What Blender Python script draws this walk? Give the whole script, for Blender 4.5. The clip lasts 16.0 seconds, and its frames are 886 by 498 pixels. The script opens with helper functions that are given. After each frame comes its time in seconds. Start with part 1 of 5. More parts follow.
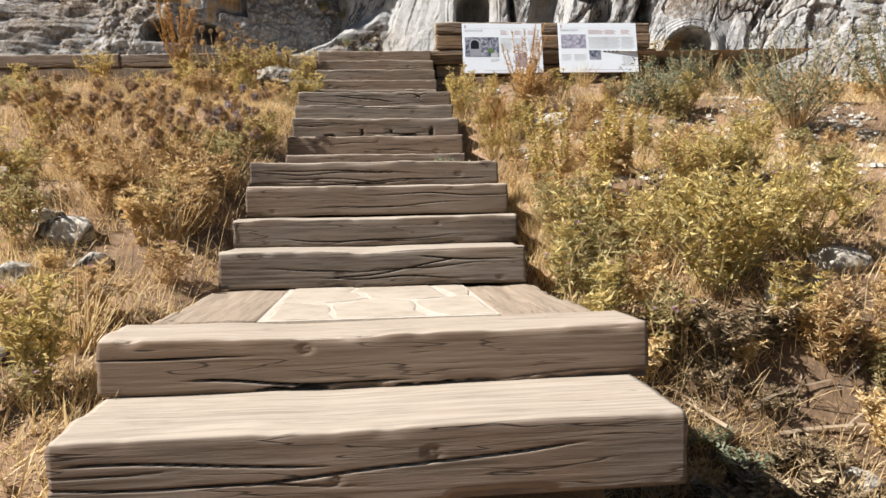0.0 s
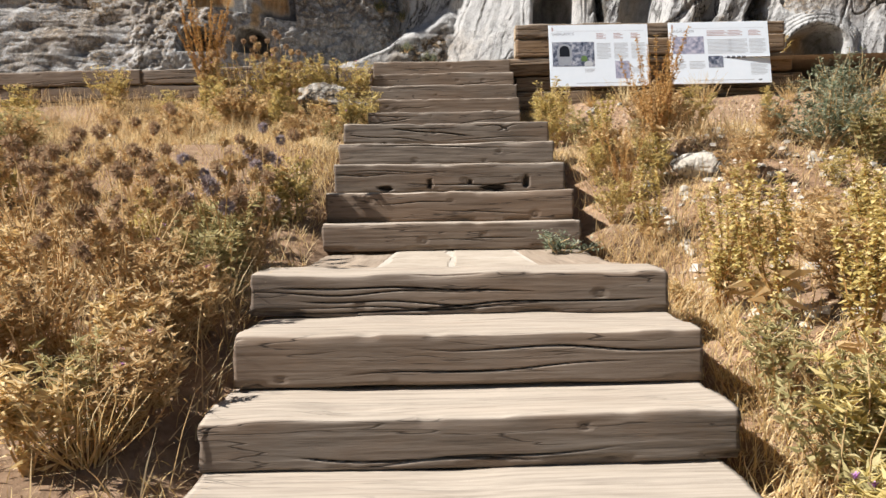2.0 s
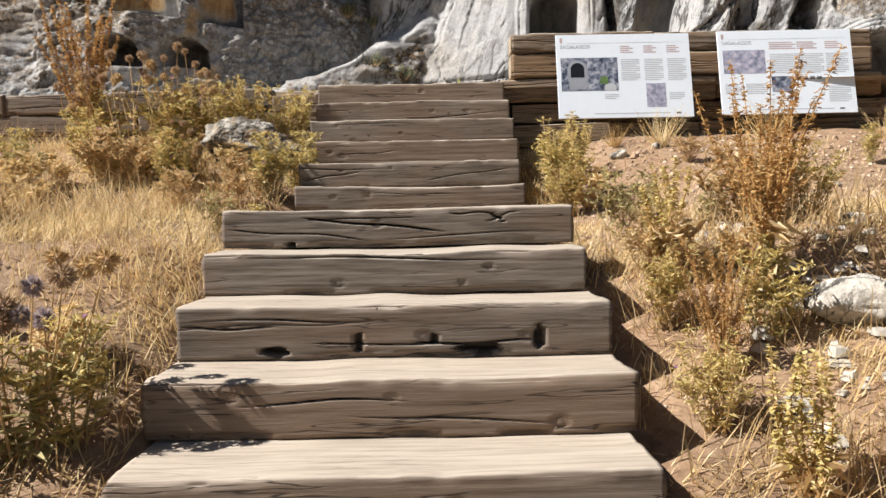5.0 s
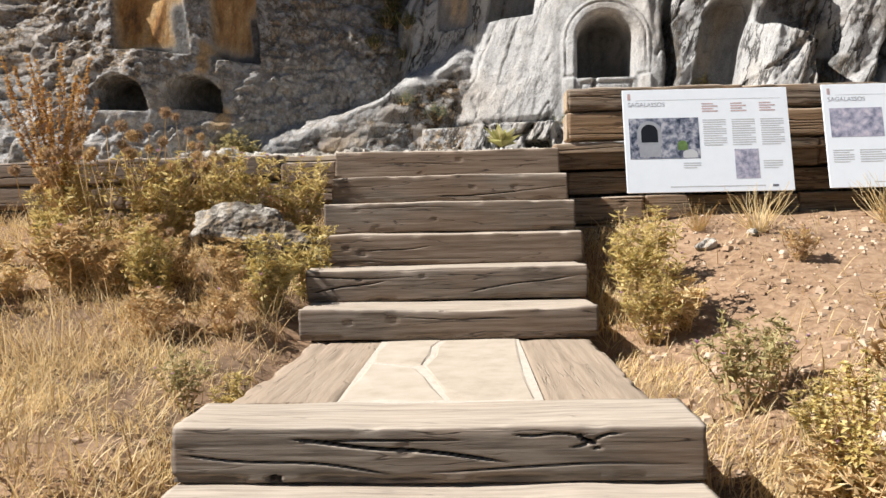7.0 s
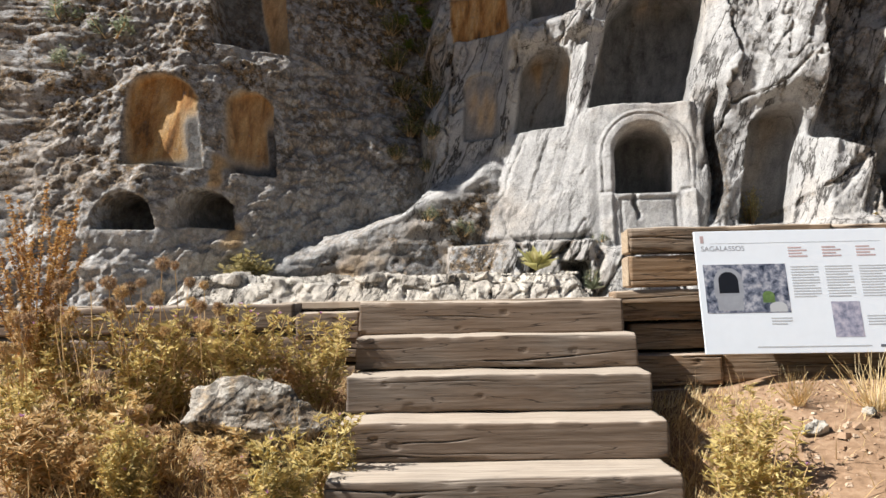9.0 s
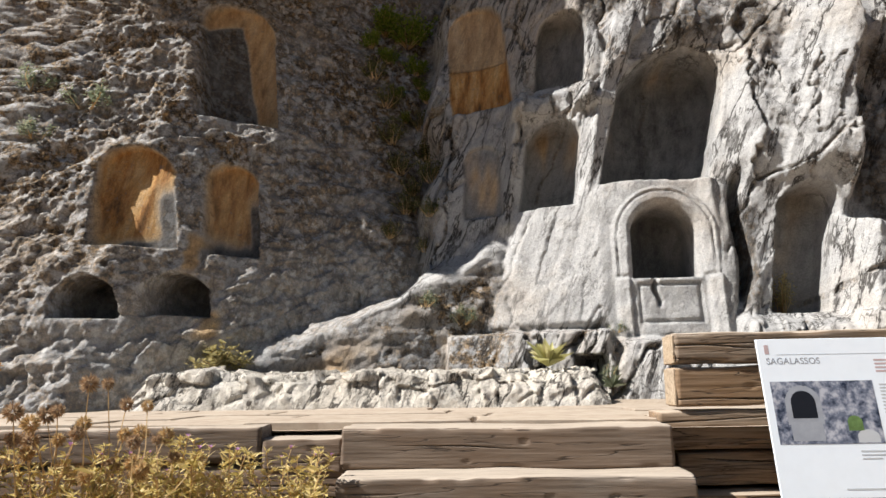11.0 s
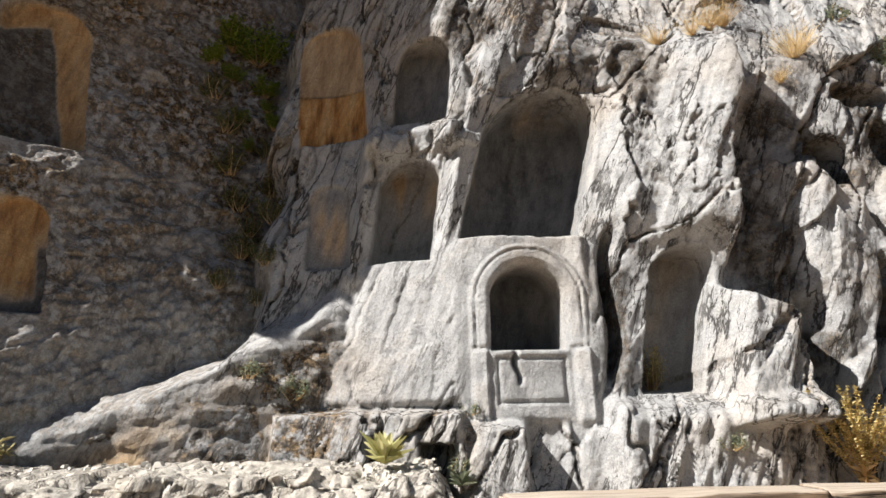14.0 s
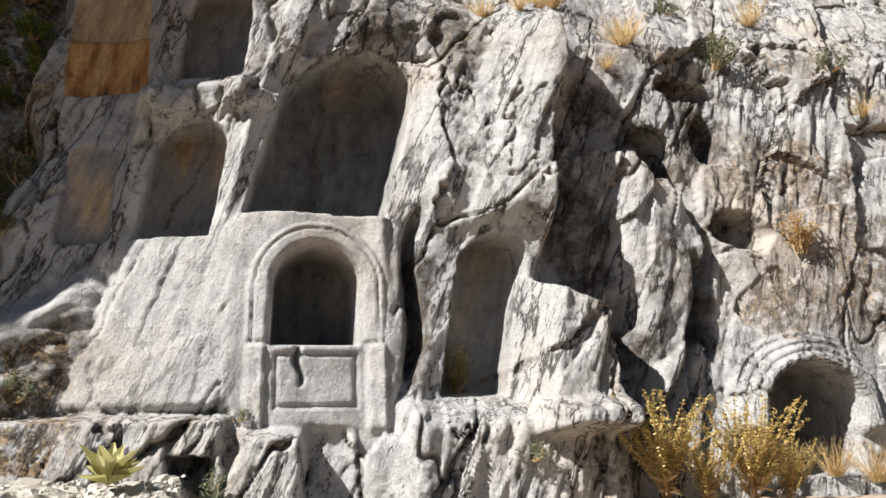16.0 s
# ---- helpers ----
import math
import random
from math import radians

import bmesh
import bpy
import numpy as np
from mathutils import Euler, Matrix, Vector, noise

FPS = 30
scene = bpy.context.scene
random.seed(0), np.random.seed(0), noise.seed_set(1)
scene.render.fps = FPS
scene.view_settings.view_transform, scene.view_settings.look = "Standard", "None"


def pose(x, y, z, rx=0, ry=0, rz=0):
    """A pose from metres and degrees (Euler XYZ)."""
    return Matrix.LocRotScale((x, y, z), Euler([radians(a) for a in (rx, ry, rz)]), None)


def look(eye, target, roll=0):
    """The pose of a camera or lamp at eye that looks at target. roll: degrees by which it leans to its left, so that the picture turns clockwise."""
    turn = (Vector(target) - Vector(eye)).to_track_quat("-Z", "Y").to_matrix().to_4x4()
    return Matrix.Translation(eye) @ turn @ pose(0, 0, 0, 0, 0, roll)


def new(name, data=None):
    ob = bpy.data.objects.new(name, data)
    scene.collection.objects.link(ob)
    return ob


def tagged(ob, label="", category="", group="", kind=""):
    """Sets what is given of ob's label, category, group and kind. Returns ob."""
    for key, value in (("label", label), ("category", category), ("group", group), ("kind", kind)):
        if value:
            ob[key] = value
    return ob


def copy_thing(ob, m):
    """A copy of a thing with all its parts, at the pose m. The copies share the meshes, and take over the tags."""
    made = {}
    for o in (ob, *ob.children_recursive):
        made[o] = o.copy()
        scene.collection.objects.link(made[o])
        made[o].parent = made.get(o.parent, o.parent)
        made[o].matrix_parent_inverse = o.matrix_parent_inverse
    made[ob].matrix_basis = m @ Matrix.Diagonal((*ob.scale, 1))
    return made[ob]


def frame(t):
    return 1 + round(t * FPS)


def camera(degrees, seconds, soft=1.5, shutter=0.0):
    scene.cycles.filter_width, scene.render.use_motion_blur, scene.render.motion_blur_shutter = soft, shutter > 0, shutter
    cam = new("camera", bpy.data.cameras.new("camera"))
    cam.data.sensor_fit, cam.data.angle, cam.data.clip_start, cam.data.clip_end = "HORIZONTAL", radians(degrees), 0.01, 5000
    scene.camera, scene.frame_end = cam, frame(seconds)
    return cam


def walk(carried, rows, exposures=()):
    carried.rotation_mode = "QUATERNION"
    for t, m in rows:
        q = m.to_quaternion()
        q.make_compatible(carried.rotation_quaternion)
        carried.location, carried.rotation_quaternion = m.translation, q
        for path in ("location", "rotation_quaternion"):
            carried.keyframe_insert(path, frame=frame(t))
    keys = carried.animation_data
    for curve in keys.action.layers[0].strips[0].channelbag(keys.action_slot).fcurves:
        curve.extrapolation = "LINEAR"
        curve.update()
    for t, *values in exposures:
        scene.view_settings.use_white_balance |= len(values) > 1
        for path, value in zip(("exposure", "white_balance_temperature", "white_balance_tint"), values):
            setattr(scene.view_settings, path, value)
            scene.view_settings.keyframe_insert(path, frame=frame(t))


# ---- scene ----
cam = camera(62.7, 16.0)
METRES, EYE, TILT, LEAN, TURN = 9.9, 1.1, -3.0, 1.0, 0.0
ROWS = [
    (0.0, 0.0, 0.0, 0.0, 0.0, 0.0, -0.0),
    (0.5, -0.0003, 0.0452, 0.0257, 0.25, -0.12, -0.04),
    (1.0, -0.0113, 0.0882, 0.0391, 1.11, -0.08, -0.25),
    (1.5, -0.0215, 0.1372, 0.0445, 3.51, -0.14, -0.32),
    (2.0, -0.0274, 0.1886, 0.0649, 4.52, -0.15, -0.3),
    (2.5, -0.0307, 0.2235, 0.0807, 4.63, 0.07, -0.18),
    (3.0, -0.0276, 0.255, 0.0956, 4.41, 0.21, -0.0),
    (5.5, -0.0277, 0.4505, 0.1496, 3.81, 0.11, -0.09),
    (6.0, -0.0348, 0.4798, 0.165, 4.45, 0.23, -0.2),
    (6.5, -0.0436, 0.5013, 0.1895, 5.61, 0.46, -0.3),
    (7.0, -0.0443, 0.5211, 0.2042, 6.11, 0.86, -0.24),
    (7.5, -0.0473, 0.5383, 0.2252, 6.35, 3.58, -0.26),
    (8.0, -0.0562, 0.5593, 0.2397, 6.68, 5.42, -0.37),
    (8.5, -0.0636, 0.5731, 0.2485, 6.98, 6.6, -0.37),
    (9.0, -0.0706, 0.5925, 0.2553, 7.06, 7.58, -0.38),
    (11.5, -0.0855, 0.6872, 0.2926, 6.24, 14.23, -0.18),
    (12.0, -0.0801, 0.7031, 0.3007, 4.86, 14.69, -0.12),
    (12.5, -0.0733, 0.7233, 0.3148, 2.64, 14.72, -0.02),
    (13.0, -0.0611, 0.744, 0.3277, -0.31, 14.74, 0.12),
    (13.5, -0.054, 0.7599, 0.3445, -1.79, 14.81, 0.09),
    (14.0, -0.0477, 0.7779, 0.3509, -2.5, 14.84, 0.03),
    (14.5, -0.0364, 0.7927, 0.364, -4.91, 14.89, 0.21),
    (15.0, -0.0161, 0.8091, 0.3669, -8.88, 14.96, 0.43),
    (15.5, 0.0022, 0.8344, 0.3632, -11.87, 14.75, 0.49),
    (16.0, 0.0156, 0.8624, 0.3587, -14.29, 14.77, 0.45),
]
walk(cam, [(t, pose(0, 0, EYE, TILT, LEAN, TURN) @ pose(METRES * x, METRES * y, METRES * z, 90 + pitch, roll, yaw)) for t, x, y, z, yaw, pitch, roll in ROWS])

# ---- world, sun, exposure ----
SUN = Vector((-0.67, -0.19, 0.72)).normalized()
world = bpy.data.worlds.new("sky")
scene.world = world
world.use_nodes = True
wn = world.node_tree.nodes
sky = wn.new("ShaderNodeTexSky")
sky.sky_type = "NISHITA"
sky.sun_disc = False
sky.sun_elevation = math.asin(SUN.z)
sky.sun_rotation = math.atan2(SUN.x, SUN.y)
sky.air_density, sky.dust_density, sky.altitude = 1.0, 0.6, 1500.0
wn["Background"].inputs["Strength"].default_value = 0.031
world.node_tree.links.new(sky.outputs[0], wn["Background"].inputs["Color"])
sun = new("sun", bpy.data.lights.new("sun", "SUN"))
sun.data.energy, sun.data.angle, sun.data.color = 5.0, radians(0.53), (1.0, 0.968, 0.932)
sun.matrix_world = look(SUN * 60, (0, 0, 0))
scene.view_settings.exposure = 0.81


# ---- small tools ----
def lerp(a, b, f):
    return a + (b - a) * f


def smooth(a, b, v):
    f = np.clip((v - a) / (b - a), 0, 1)
    return f * f * (3 - 2 * f)


def hashed(i, j, seed):
    h = (i.astype(np.int64) * 374761393 + j.astype(np.int64) * 668265263 + seed * 974634777) & 0xFFFFFFFF
    h = ((h ^ (h >> 13)) * 127412617) & 0xFFFFFFFF
    h = ((h ^ (h >> 16)) * 224682251) & 0xFFFFFFFF
    return ((h ^ (h >> 15)) & 0xFFFFFF) / float(0xFFFFFF)


def vnoise(x, y, seed=0):
    """Smooth noise, -1 to 1."""
    i, j = np.floor(x), np.floor(y)
    u, v = x - i, y - j
    u, v = u * u * (3 - 2 * u), v * v * (3 - 2 * v)
    a, b = hashed(i, j, seed), hashed(i + 1, j, seed)
    c, d = hashed(i, j + 1, seed), hashed(i + 1, j + 1, seed)
    return 2 * lerp(lerp(a, b, u), lerp(c, d, u), v) - 1


def fbm(x, y, seed=0, octaves=4):
    total, size = 0.0, 1.0
    for k in range(octaves):
        total = total + size * vnoise(x * 2 ** k + 17.3 * k, y * 2 ** k - 9.1 * k, seed + k)
        size *= 0.5
    return total / 1.9


def cells(x, y, seed=0, tilt=0.5):
    """Broken blocks: the height of a tilted facet for each cell, and how near its edge is (0 at the joint)."""
    i0, j0 = np.floor(x), np.floor(y)
    f1 = np.full(np.shape(x), 9.0)
    f2 = f1.copy()
    h = np.zeros(np.shape(x))
    for a in (-1, 0, 1):
        for b in (-1, 0, 1):
            i, j = i0 + a, j0 + b
            px, py = i + hashed(i, j, seed), j + hashed(i, j, seed + 1)
            d = np.hypot(x - px, y - py)
            facet = (hashed(i, j, seed + 2) - 0.5) + tilt * ((x - px) * (2 * hashed(i, j, seed + 3) - 1) + (y - py) * (2 * hashed(i, j, seed + 4) - 1))
            near = d < f1
            f2 = np.where(near, f1, np.minimum(f2, d))
            h = np.where(near, facet, h)
            f1 = np.where(near, d, f1)
    return h, f2 - f1


def mesh_from(name, verts, faces, material, shade=True, indices=None):
    me = bpy.data.meshes.new(name)
    me.from_pydata(verts, [], faces)
    for m in material if isinstance(material, (list, tuple)) else [material]:
        me.materials.append(m)
    if indices is not None:
        me.polygons.foreach_set("material_index", indices)
    if shade:
        me.polygons.foreach_set("use_smooth", [True] * len(me.polygons))
    me.update()
    return me


def grid_mesh(name, P, material, shade=True):
    """A sheet of quads from an array of points, rows by columns."""
    r, c = P.shape[:2]
    k = np.arange(r * c).reshape(r, c)
    q = np.stack([k[:-1, :-1], k[:-1, 1:], k[1:, 1:], k[1:, :-1]], -1).reshape(-1, 4)
    return mesh_from(name, P.reshape(-1, 3).tolist(), q.tolist(), material, shade)


def part(name, bm, material, parent, label=""):
    """One mesh object under a thing or a part."""
    if isinstance(bm, bmesh.types.BMesh):
        me = bpy.data.meshes.new(name)
        bm.to_mesh(me)
        bm.free()
        me.materials.append(material)
    else:
        me = bm
    ob = new(name, me)
    ob.parent = parent
    return tagged(ob, label)


def boxed(w, d, h, bevel=0.01, seg=2, at=(0, 0, 0)):
    """A bevelled block, standing on its base centre."""
    bm = bmesh.new()
    bmesh.ops.create_cube(bm, size=1, matrix=Matrix.Translation((at[0], at[1], at[2] + h / 2)) @ Matrix.Diagonal((w, d, h, 1)))
    if bevel:
        bmesh.ops.bevel(bm, geom=bm.edges[:], offset=bevel, segments=seg, affect="EDGES", profile=0.6)
    return bm


# ---- materials ----
def node_material(name, rough=0.9):
    m = bpy.data.materials.new(name)
    m.use_nodes = True
    n, l = m.node_tree.nodes, m.node_tree.links
    b = n["Principled BSDF"]
    b.inputs["Roughness"].default_value = rough
    b.inputs["Specular IOR Level"].default_value = 0.25
    return m, n, l, b


def noise_at(n, l, vector, scale, detail=6.0, rough=0.6):
    t = n.new("ShaderNodeTexNoise")
    t.inputs["Scale"].default_value, t.inputs["Detail"].default_value, t.inputs["Roughness"].default_value = scale, detail, rough
    if vector:
        l.new(vector, t.inputs["Vector"])
    return t.outputs["Fac"]


def ramp(n, l, value, stops):
    r = n.new("ShaderNodeValToRGB")
    e = r.color_ramp.elements
    while len(e) < len(stops):
        e.new(0.5)
    for k, (p, c) in enumerate(stops):
        e[k].position, e[k].color = p, (*c, 1) if len(c) == 3 else c
    l.new(value, r.inputs[0])
    return r.outputs[0]


def mixed(n, l, f, a, b, kind="MIX"):
    x = n.new("ShaderNodeMix")
    x.data_type, x.blend_type = "RGBA", kind
    for key, v in ((0, f), (6, a), (7, b)):
        if isinstance(v, (int, float)):
            x.inputs[key].default_value = v
        elif isinstance(v, tuple):
            x.inputs[key].default_value = (*v, 1)
        else:
            l.new(v, x.inputs[key])
    return x.outputs[2]


def math_node(n, l, op, a, b=0.0):
    x = n.new("ShaderNodeMath")
    x.operation = op
    for key, v in ((0, a), (1, b)):
        if isinstance(v, (int, float)):
            x.inputs[key].default_value = v
        else:
            l.new(v, x.inputs[key])
    return x.outputs[0]


def stretched(n, l, scale, source="Object", shift=None):
    c = n.new("ShaderNodeTexCoord")
    mp = n.new("ShaderNodeMapping")
    mp.inputs["Scale"].default_value = scale
    l.new(c.outputs[source], mp.inputs["Vector"])
    if shift:
        oi = n.new("ShaderNodeObjectInfo")
        cm = n.new("ShaderNodeCombineXYZ")
        for k in range(3):
            l.new(math_node(n, l, "MULTIPLY", oi.outputs["Random"], shift * (k + 1)), cm.inputs[k])
        l.new(cm.outputs[0], mp.inputs["Location"])
    return mp.outputs[0]


def tilted(n, l, scale):
    """Coordinates turned to the tilt of the rock's bedding, then stretched."""
    c = n.new("ShaderNodeTexCoord")
    turn, size = n.new("ShaderNodeMapping"), n.new("ShaderNodeMapping")
    turn.inputs["Rotation"].default_value = (0, radians(-21), 0)
    size.inputs["Scale"].default_value = scale
    l.new(c.outputs["Object"], turn.inputs["Vector"])
    l.new(turn.outputs[0], size.inputs["Vector"])
    return size.outputs[0]


def bump(n, l, b, height, strength, distance):
    bp = n.new("ShaderNodeBump")
    bp.inputs["Strength"].default_value, bp.inputs["Distance"].default_value = strength, distance
    l.new(height, bp.inputs["Height"])
    l.new(bp.outputs[0], b.inputs["Normal"])


def wood_material(name, dark, mid, light, warm, bleached=(0.57, 0.487, 0.392)):
    m, n, l, b = node_material(name, 0.85)
    grain = noise_at(n, l, stretched(n, l, (1.3, 26, 26), shift=40), 2.2, 8, 0.65)
    broad = noise_at(n, l, stretched(n, l, (1, 3, 3), shift=23), 1.6, 4)
    fine = noise_at(n, l, stretched(n, l, (4, 120, 120), shift=11), 2.0, 4, 0.7)
    col = ramp(n, l, grain, [(0.36, dark), (0.5, mid), (0.66, light)])
    oi = n.new("ShaderNodeObjectInfo")
    tint = math_node(n, l, "MULTIPLY", oi.outputs["Random"], 0.75)
    col = mixed(n, l, tint, col, mixed(n, l, 0.8, col, warm))
    col = mixed(n, l, ramp(n, l, broad, [(0.42, (0, 0, 0)), (0.66, (0.5, 0.5, 0.5))]), col, warm)
    col = mixed(n, l, ramp(n, l, fine, [(0.3, (0.35, 0.35, 0.35)), (0.42, (0, 0, 0))]), col, dark)
    check = noise_at(n, l, stretched(n, l, (0.8, 11, 11), shift=31), 1.5, 3, 0.5)
    line = ramp(n, l, check, [(0.488, (0, 0, 0)), (0.5, (0.95, 0.95, 0.95)), (0.512, (0, 0, 0))])
    line = mixed(n, l, ramp(n, l, broad, [(0.40, (0, 0, 0)), (0.5, (1, 1, 1))]), (0, 0, 0), line)
    col = mixed(n, l, line, col, (0.035, 0.026, 0.02))
    sat = n.new("ShaderNodeAttribute")
    sat.attribute_name = "split"
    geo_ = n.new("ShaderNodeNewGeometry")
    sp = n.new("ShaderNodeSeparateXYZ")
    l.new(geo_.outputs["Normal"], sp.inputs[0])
    # dusty, bleached wood; up-facing faces are painted paler so the treads look brighter
    pale_top = math_node(n, l, "MULTIPLY", ramp(n, l, sp.outputs[2], [(0.55, (0, 0, 0)), (0.9, (0.72, 0.72, 0.72))]), ramp(n, l, grain, [(0.3, (0.55, 0.55, 0.55)), (0.6, (1, 1, 1))]))
    col = mixed(n, l, pale_top, col, bleached)
    # the depth of splits and holes is painted near black
    col = mixed(n, l, sat.outputs["Fac"], col, (0.022, 0.017, 0.013))
    l.new(col, b.inputs["Base Color"])
    h = math_node(n, l, "ADD", grain, math_node(n, l, "MULTIPLY", fine, 0.6))
    h = math_node(n, l, "SUBTRACT", h, math_node(n, l, "MULTIPLY", line, 1.5))
    bump(n, l, b, h, 0.55, 0.004)
    return m


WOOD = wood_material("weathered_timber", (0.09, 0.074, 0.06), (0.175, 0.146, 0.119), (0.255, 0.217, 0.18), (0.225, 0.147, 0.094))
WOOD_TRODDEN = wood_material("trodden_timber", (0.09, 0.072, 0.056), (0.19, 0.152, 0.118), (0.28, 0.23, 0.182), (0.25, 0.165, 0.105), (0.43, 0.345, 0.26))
WOOD_WALL = wood_material("wall_timber", (0.07, 0.05, 0.036), (0.22, 0.17, 0.125), (0.36, 0.29, 0.22), (0.30, 0.18, 0.09))
WOOD_END = wood_material("cut_timber", (0.22, 0.17, 0.12), (0.38, 0.305, 0.225), (0.47, 0.395, 0.30), (0.42, 0.30, 0.18))


def rock_material(name, pale, mid, dark, lichen=0.5, scale=1.0):
    """Grey limestone. The layers 'stain' (orange iron stain), 'lichen' (dark crust, and painted shade in hollows),
    'soil' and one of painted shade lie on the mesh.
    """
    m, n, l, b = node_material(name, 0.92)
    v = stretched(n, l, (scale, scale, scale))
    big, mids, fine = noise_at(n, l, v, 1.1, 6), noise_at(n, l, v, 6, 8, 0.65), noise_at(n, l, v, 38, 6, 0.7)
    streak = noise_at(n, l, stretched(n, l, (5 * scale, 2 * scale, 0.7 * scale)), 1.6, 7, 0.62)
    col = ramp(n, l, mids, [(0.28, dark), (0.45, mid), (0.68, pale)])
    col = mixed(n, l, ramp(n, l, big, [(0.4, (0, 0, 0)), (0.65, (0.5, 0.5, 0.5))]), col, pale)
    col = mixed(n, l, ramp(n, l, streak, [(0.5, (0, 0, 0)), (0.68, (0.3, 0.3, 0.3))]), col, dark)
    warm = noise_at(n, l, v, 0.75, 5, 0.6)
    col = mixed(n, l, ramp(n, l, warm, [(0.50, (0, 0, 0)), (0.68, (0.5, 0.5, 0.5))]), col, (0.44, 0.35, 0.255))
    white = noise_at(n, l, v, 2.7, 7, 0.7)
    col = mixed(n, l, ramp(n, l, white, [(0.55, (0, 0, 0)), (0.68, (0.4, 0.4, 0.4))]), col, (0.50, 0.49, 0.475))
    at = n.new("ShaderNodeAttribute")
    at.attribute_name = "stain"
    ochre = ramp(n, l, streak, [(0.32, (0.12, 0.07, 0.035)), (0.46, (0.40, 0.19, 0.06)), (0.58, (0.56, 0.33, 0.13)), (0.75, (0.60, 0.44, 0.26))])
    cream = ramp(n, l, streak, [(0.35, (0.36, 0.23, 0.12)), (0.5, (0.52, 0.36, 0.20)), (0.7, (0.58, 0.44, 0.28))])
    col = mixed(n, l, ramp(n, l, at.outputs["Fac"], [(0.0, (0, 0, 0)), (0.45, (1, 1, 1))]), col, cream)
    col = mixed(n, l, ramp(n, l, at.outputs["Fac"], [(0.5, (0, 0, 0)), (0.9, (1, 1, 1))]), col, ochre)
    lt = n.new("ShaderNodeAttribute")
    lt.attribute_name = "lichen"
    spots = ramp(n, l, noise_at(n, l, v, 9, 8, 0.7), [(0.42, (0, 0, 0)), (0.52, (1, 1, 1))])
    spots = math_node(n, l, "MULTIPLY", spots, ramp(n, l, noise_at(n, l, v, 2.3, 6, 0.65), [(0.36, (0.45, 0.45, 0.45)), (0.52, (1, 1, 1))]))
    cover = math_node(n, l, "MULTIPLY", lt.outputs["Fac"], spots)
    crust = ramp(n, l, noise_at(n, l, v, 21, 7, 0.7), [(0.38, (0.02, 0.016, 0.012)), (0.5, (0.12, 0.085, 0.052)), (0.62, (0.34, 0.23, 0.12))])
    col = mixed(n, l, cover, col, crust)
    # shade of niches and hollows, painted as a near-black grey
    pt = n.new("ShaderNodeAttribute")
    pt.attribute_name = "shade_tint"
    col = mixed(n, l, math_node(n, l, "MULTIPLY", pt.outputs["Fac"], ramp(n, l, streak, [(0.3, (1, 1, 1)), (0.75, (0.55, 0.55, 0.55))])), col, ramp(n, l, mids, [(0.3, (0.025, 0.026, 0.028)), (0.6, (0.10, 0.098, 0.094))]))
    grit = ramp(n, l, noise_at(n, l, v, 55, 8, 0.75), [(0.36, (0.76, 0.76, 0.76)), (0.5, (1.04, 1.04, 1.04)), (0.62, (1.18, 1.18, 1.17))])
    col = mixed(n, l, 1.0, col, grit, "MULTIPLY")
    wob = n.new("ShaderNodeTexNoise")
    wob.inputs["Scale"].default_value, wob.inputs["Detail"].default_value = 2.5, 5.0
    l.new(v, wob.inputs["Vector"])
    vor = n.new("ShaderNodeTexVoronoi")
    vor.feature = "DISTANCE_TO_EDGE"
    vor.inputs["Scale"].default_value = 1.0
    l.new(mixed(n, l, 0.9, stretched(n, l, (2.9 * scale, 2.9 * scale, 1.15 * scale)), wob.outputs["Color"], "ADD"), vor.inputs["Vector"])
    seam = math_node(n, l, "MULTIPLY", ramp(n, l, vor.outputs["Distance"], [(0.0, (1, 1, 1)), (0.016, (0, 0, 0))]), ramp(n, l, noise_at(n, l, v, 1.9, 4), [(0.50, (0, 0, 0)), (0.60, (0.75, 0.75, 0.75))]))
    dressed = n.new("ShaderNodeAttribute")
    dressed.attribute_name = "dressed"
    seam = math_node(n, l, "MULTIPLY", seam, math_node(n, l, "SUBTRACT", 1.0, dressed.outputs["Fac"]))
    col = mixed(n, l, seam, col, (0.04, 0.034, 0.028))
    pits = ramp(n, l, noise_at(n, l, v, 16, 5, 0.6), [(0.30, (lichen, lichen, lichen)), (0.40, (0, 0, 0))])
    col = mixed(n, l, pits, col, dark)
    # thin open joints that follow the tilted bedding, and shallow runnels beside them
    rough_rock = math_node(n, l, "SUBTRACT", 1.0, math_node(n, l, "MULTIPLY", dressed.outputs["Fac"], 0.8))
    joints = None
    for size, width, where, low in (((2.6, 1.6, 0.55), 0.022, 0.9, 0.40), ((6.0, 4, 1.1), 0.013, 1.6, 0.50), ((17, 9, 5), 0.025, 3.3, 0.55)):
        nz = noise_at(n, l, tilted(n, l, tuple(q * scale for q in size)), 1.0, 7, 0.62)
        lines = ramp(n, l, nz, [(0.5 - width, (0, 0, 0)), (0.5 - width * 0.25, (1, 1, 1)), (0.5 + width * 0.25, (1, 1, 1)), (0.5 + width, (0, 0, 0))])
        lines = math_node(n, l, "MULTIPLY", lines, ramp(n, l, noise_at(n, l, v, where, 5), [(low, (0, 0, 0)), (low + 0.1, (0.9, 0.9, 0.9))]))
        joints = lines if joints is None else math_node(n, l, "MAXIMUM", joints, lines)
    joints = math_node(n, l, "MULTIPLY", joints, rough_rock)
    col = mixed(n, l, joints, col, (0.035, 0.03, 0.026))
    runnel = noise_at(n, l, tilted(n, l, (15 * scale, 7 * scale, 2.2 * scale)), 1.0, 8, 0.68)
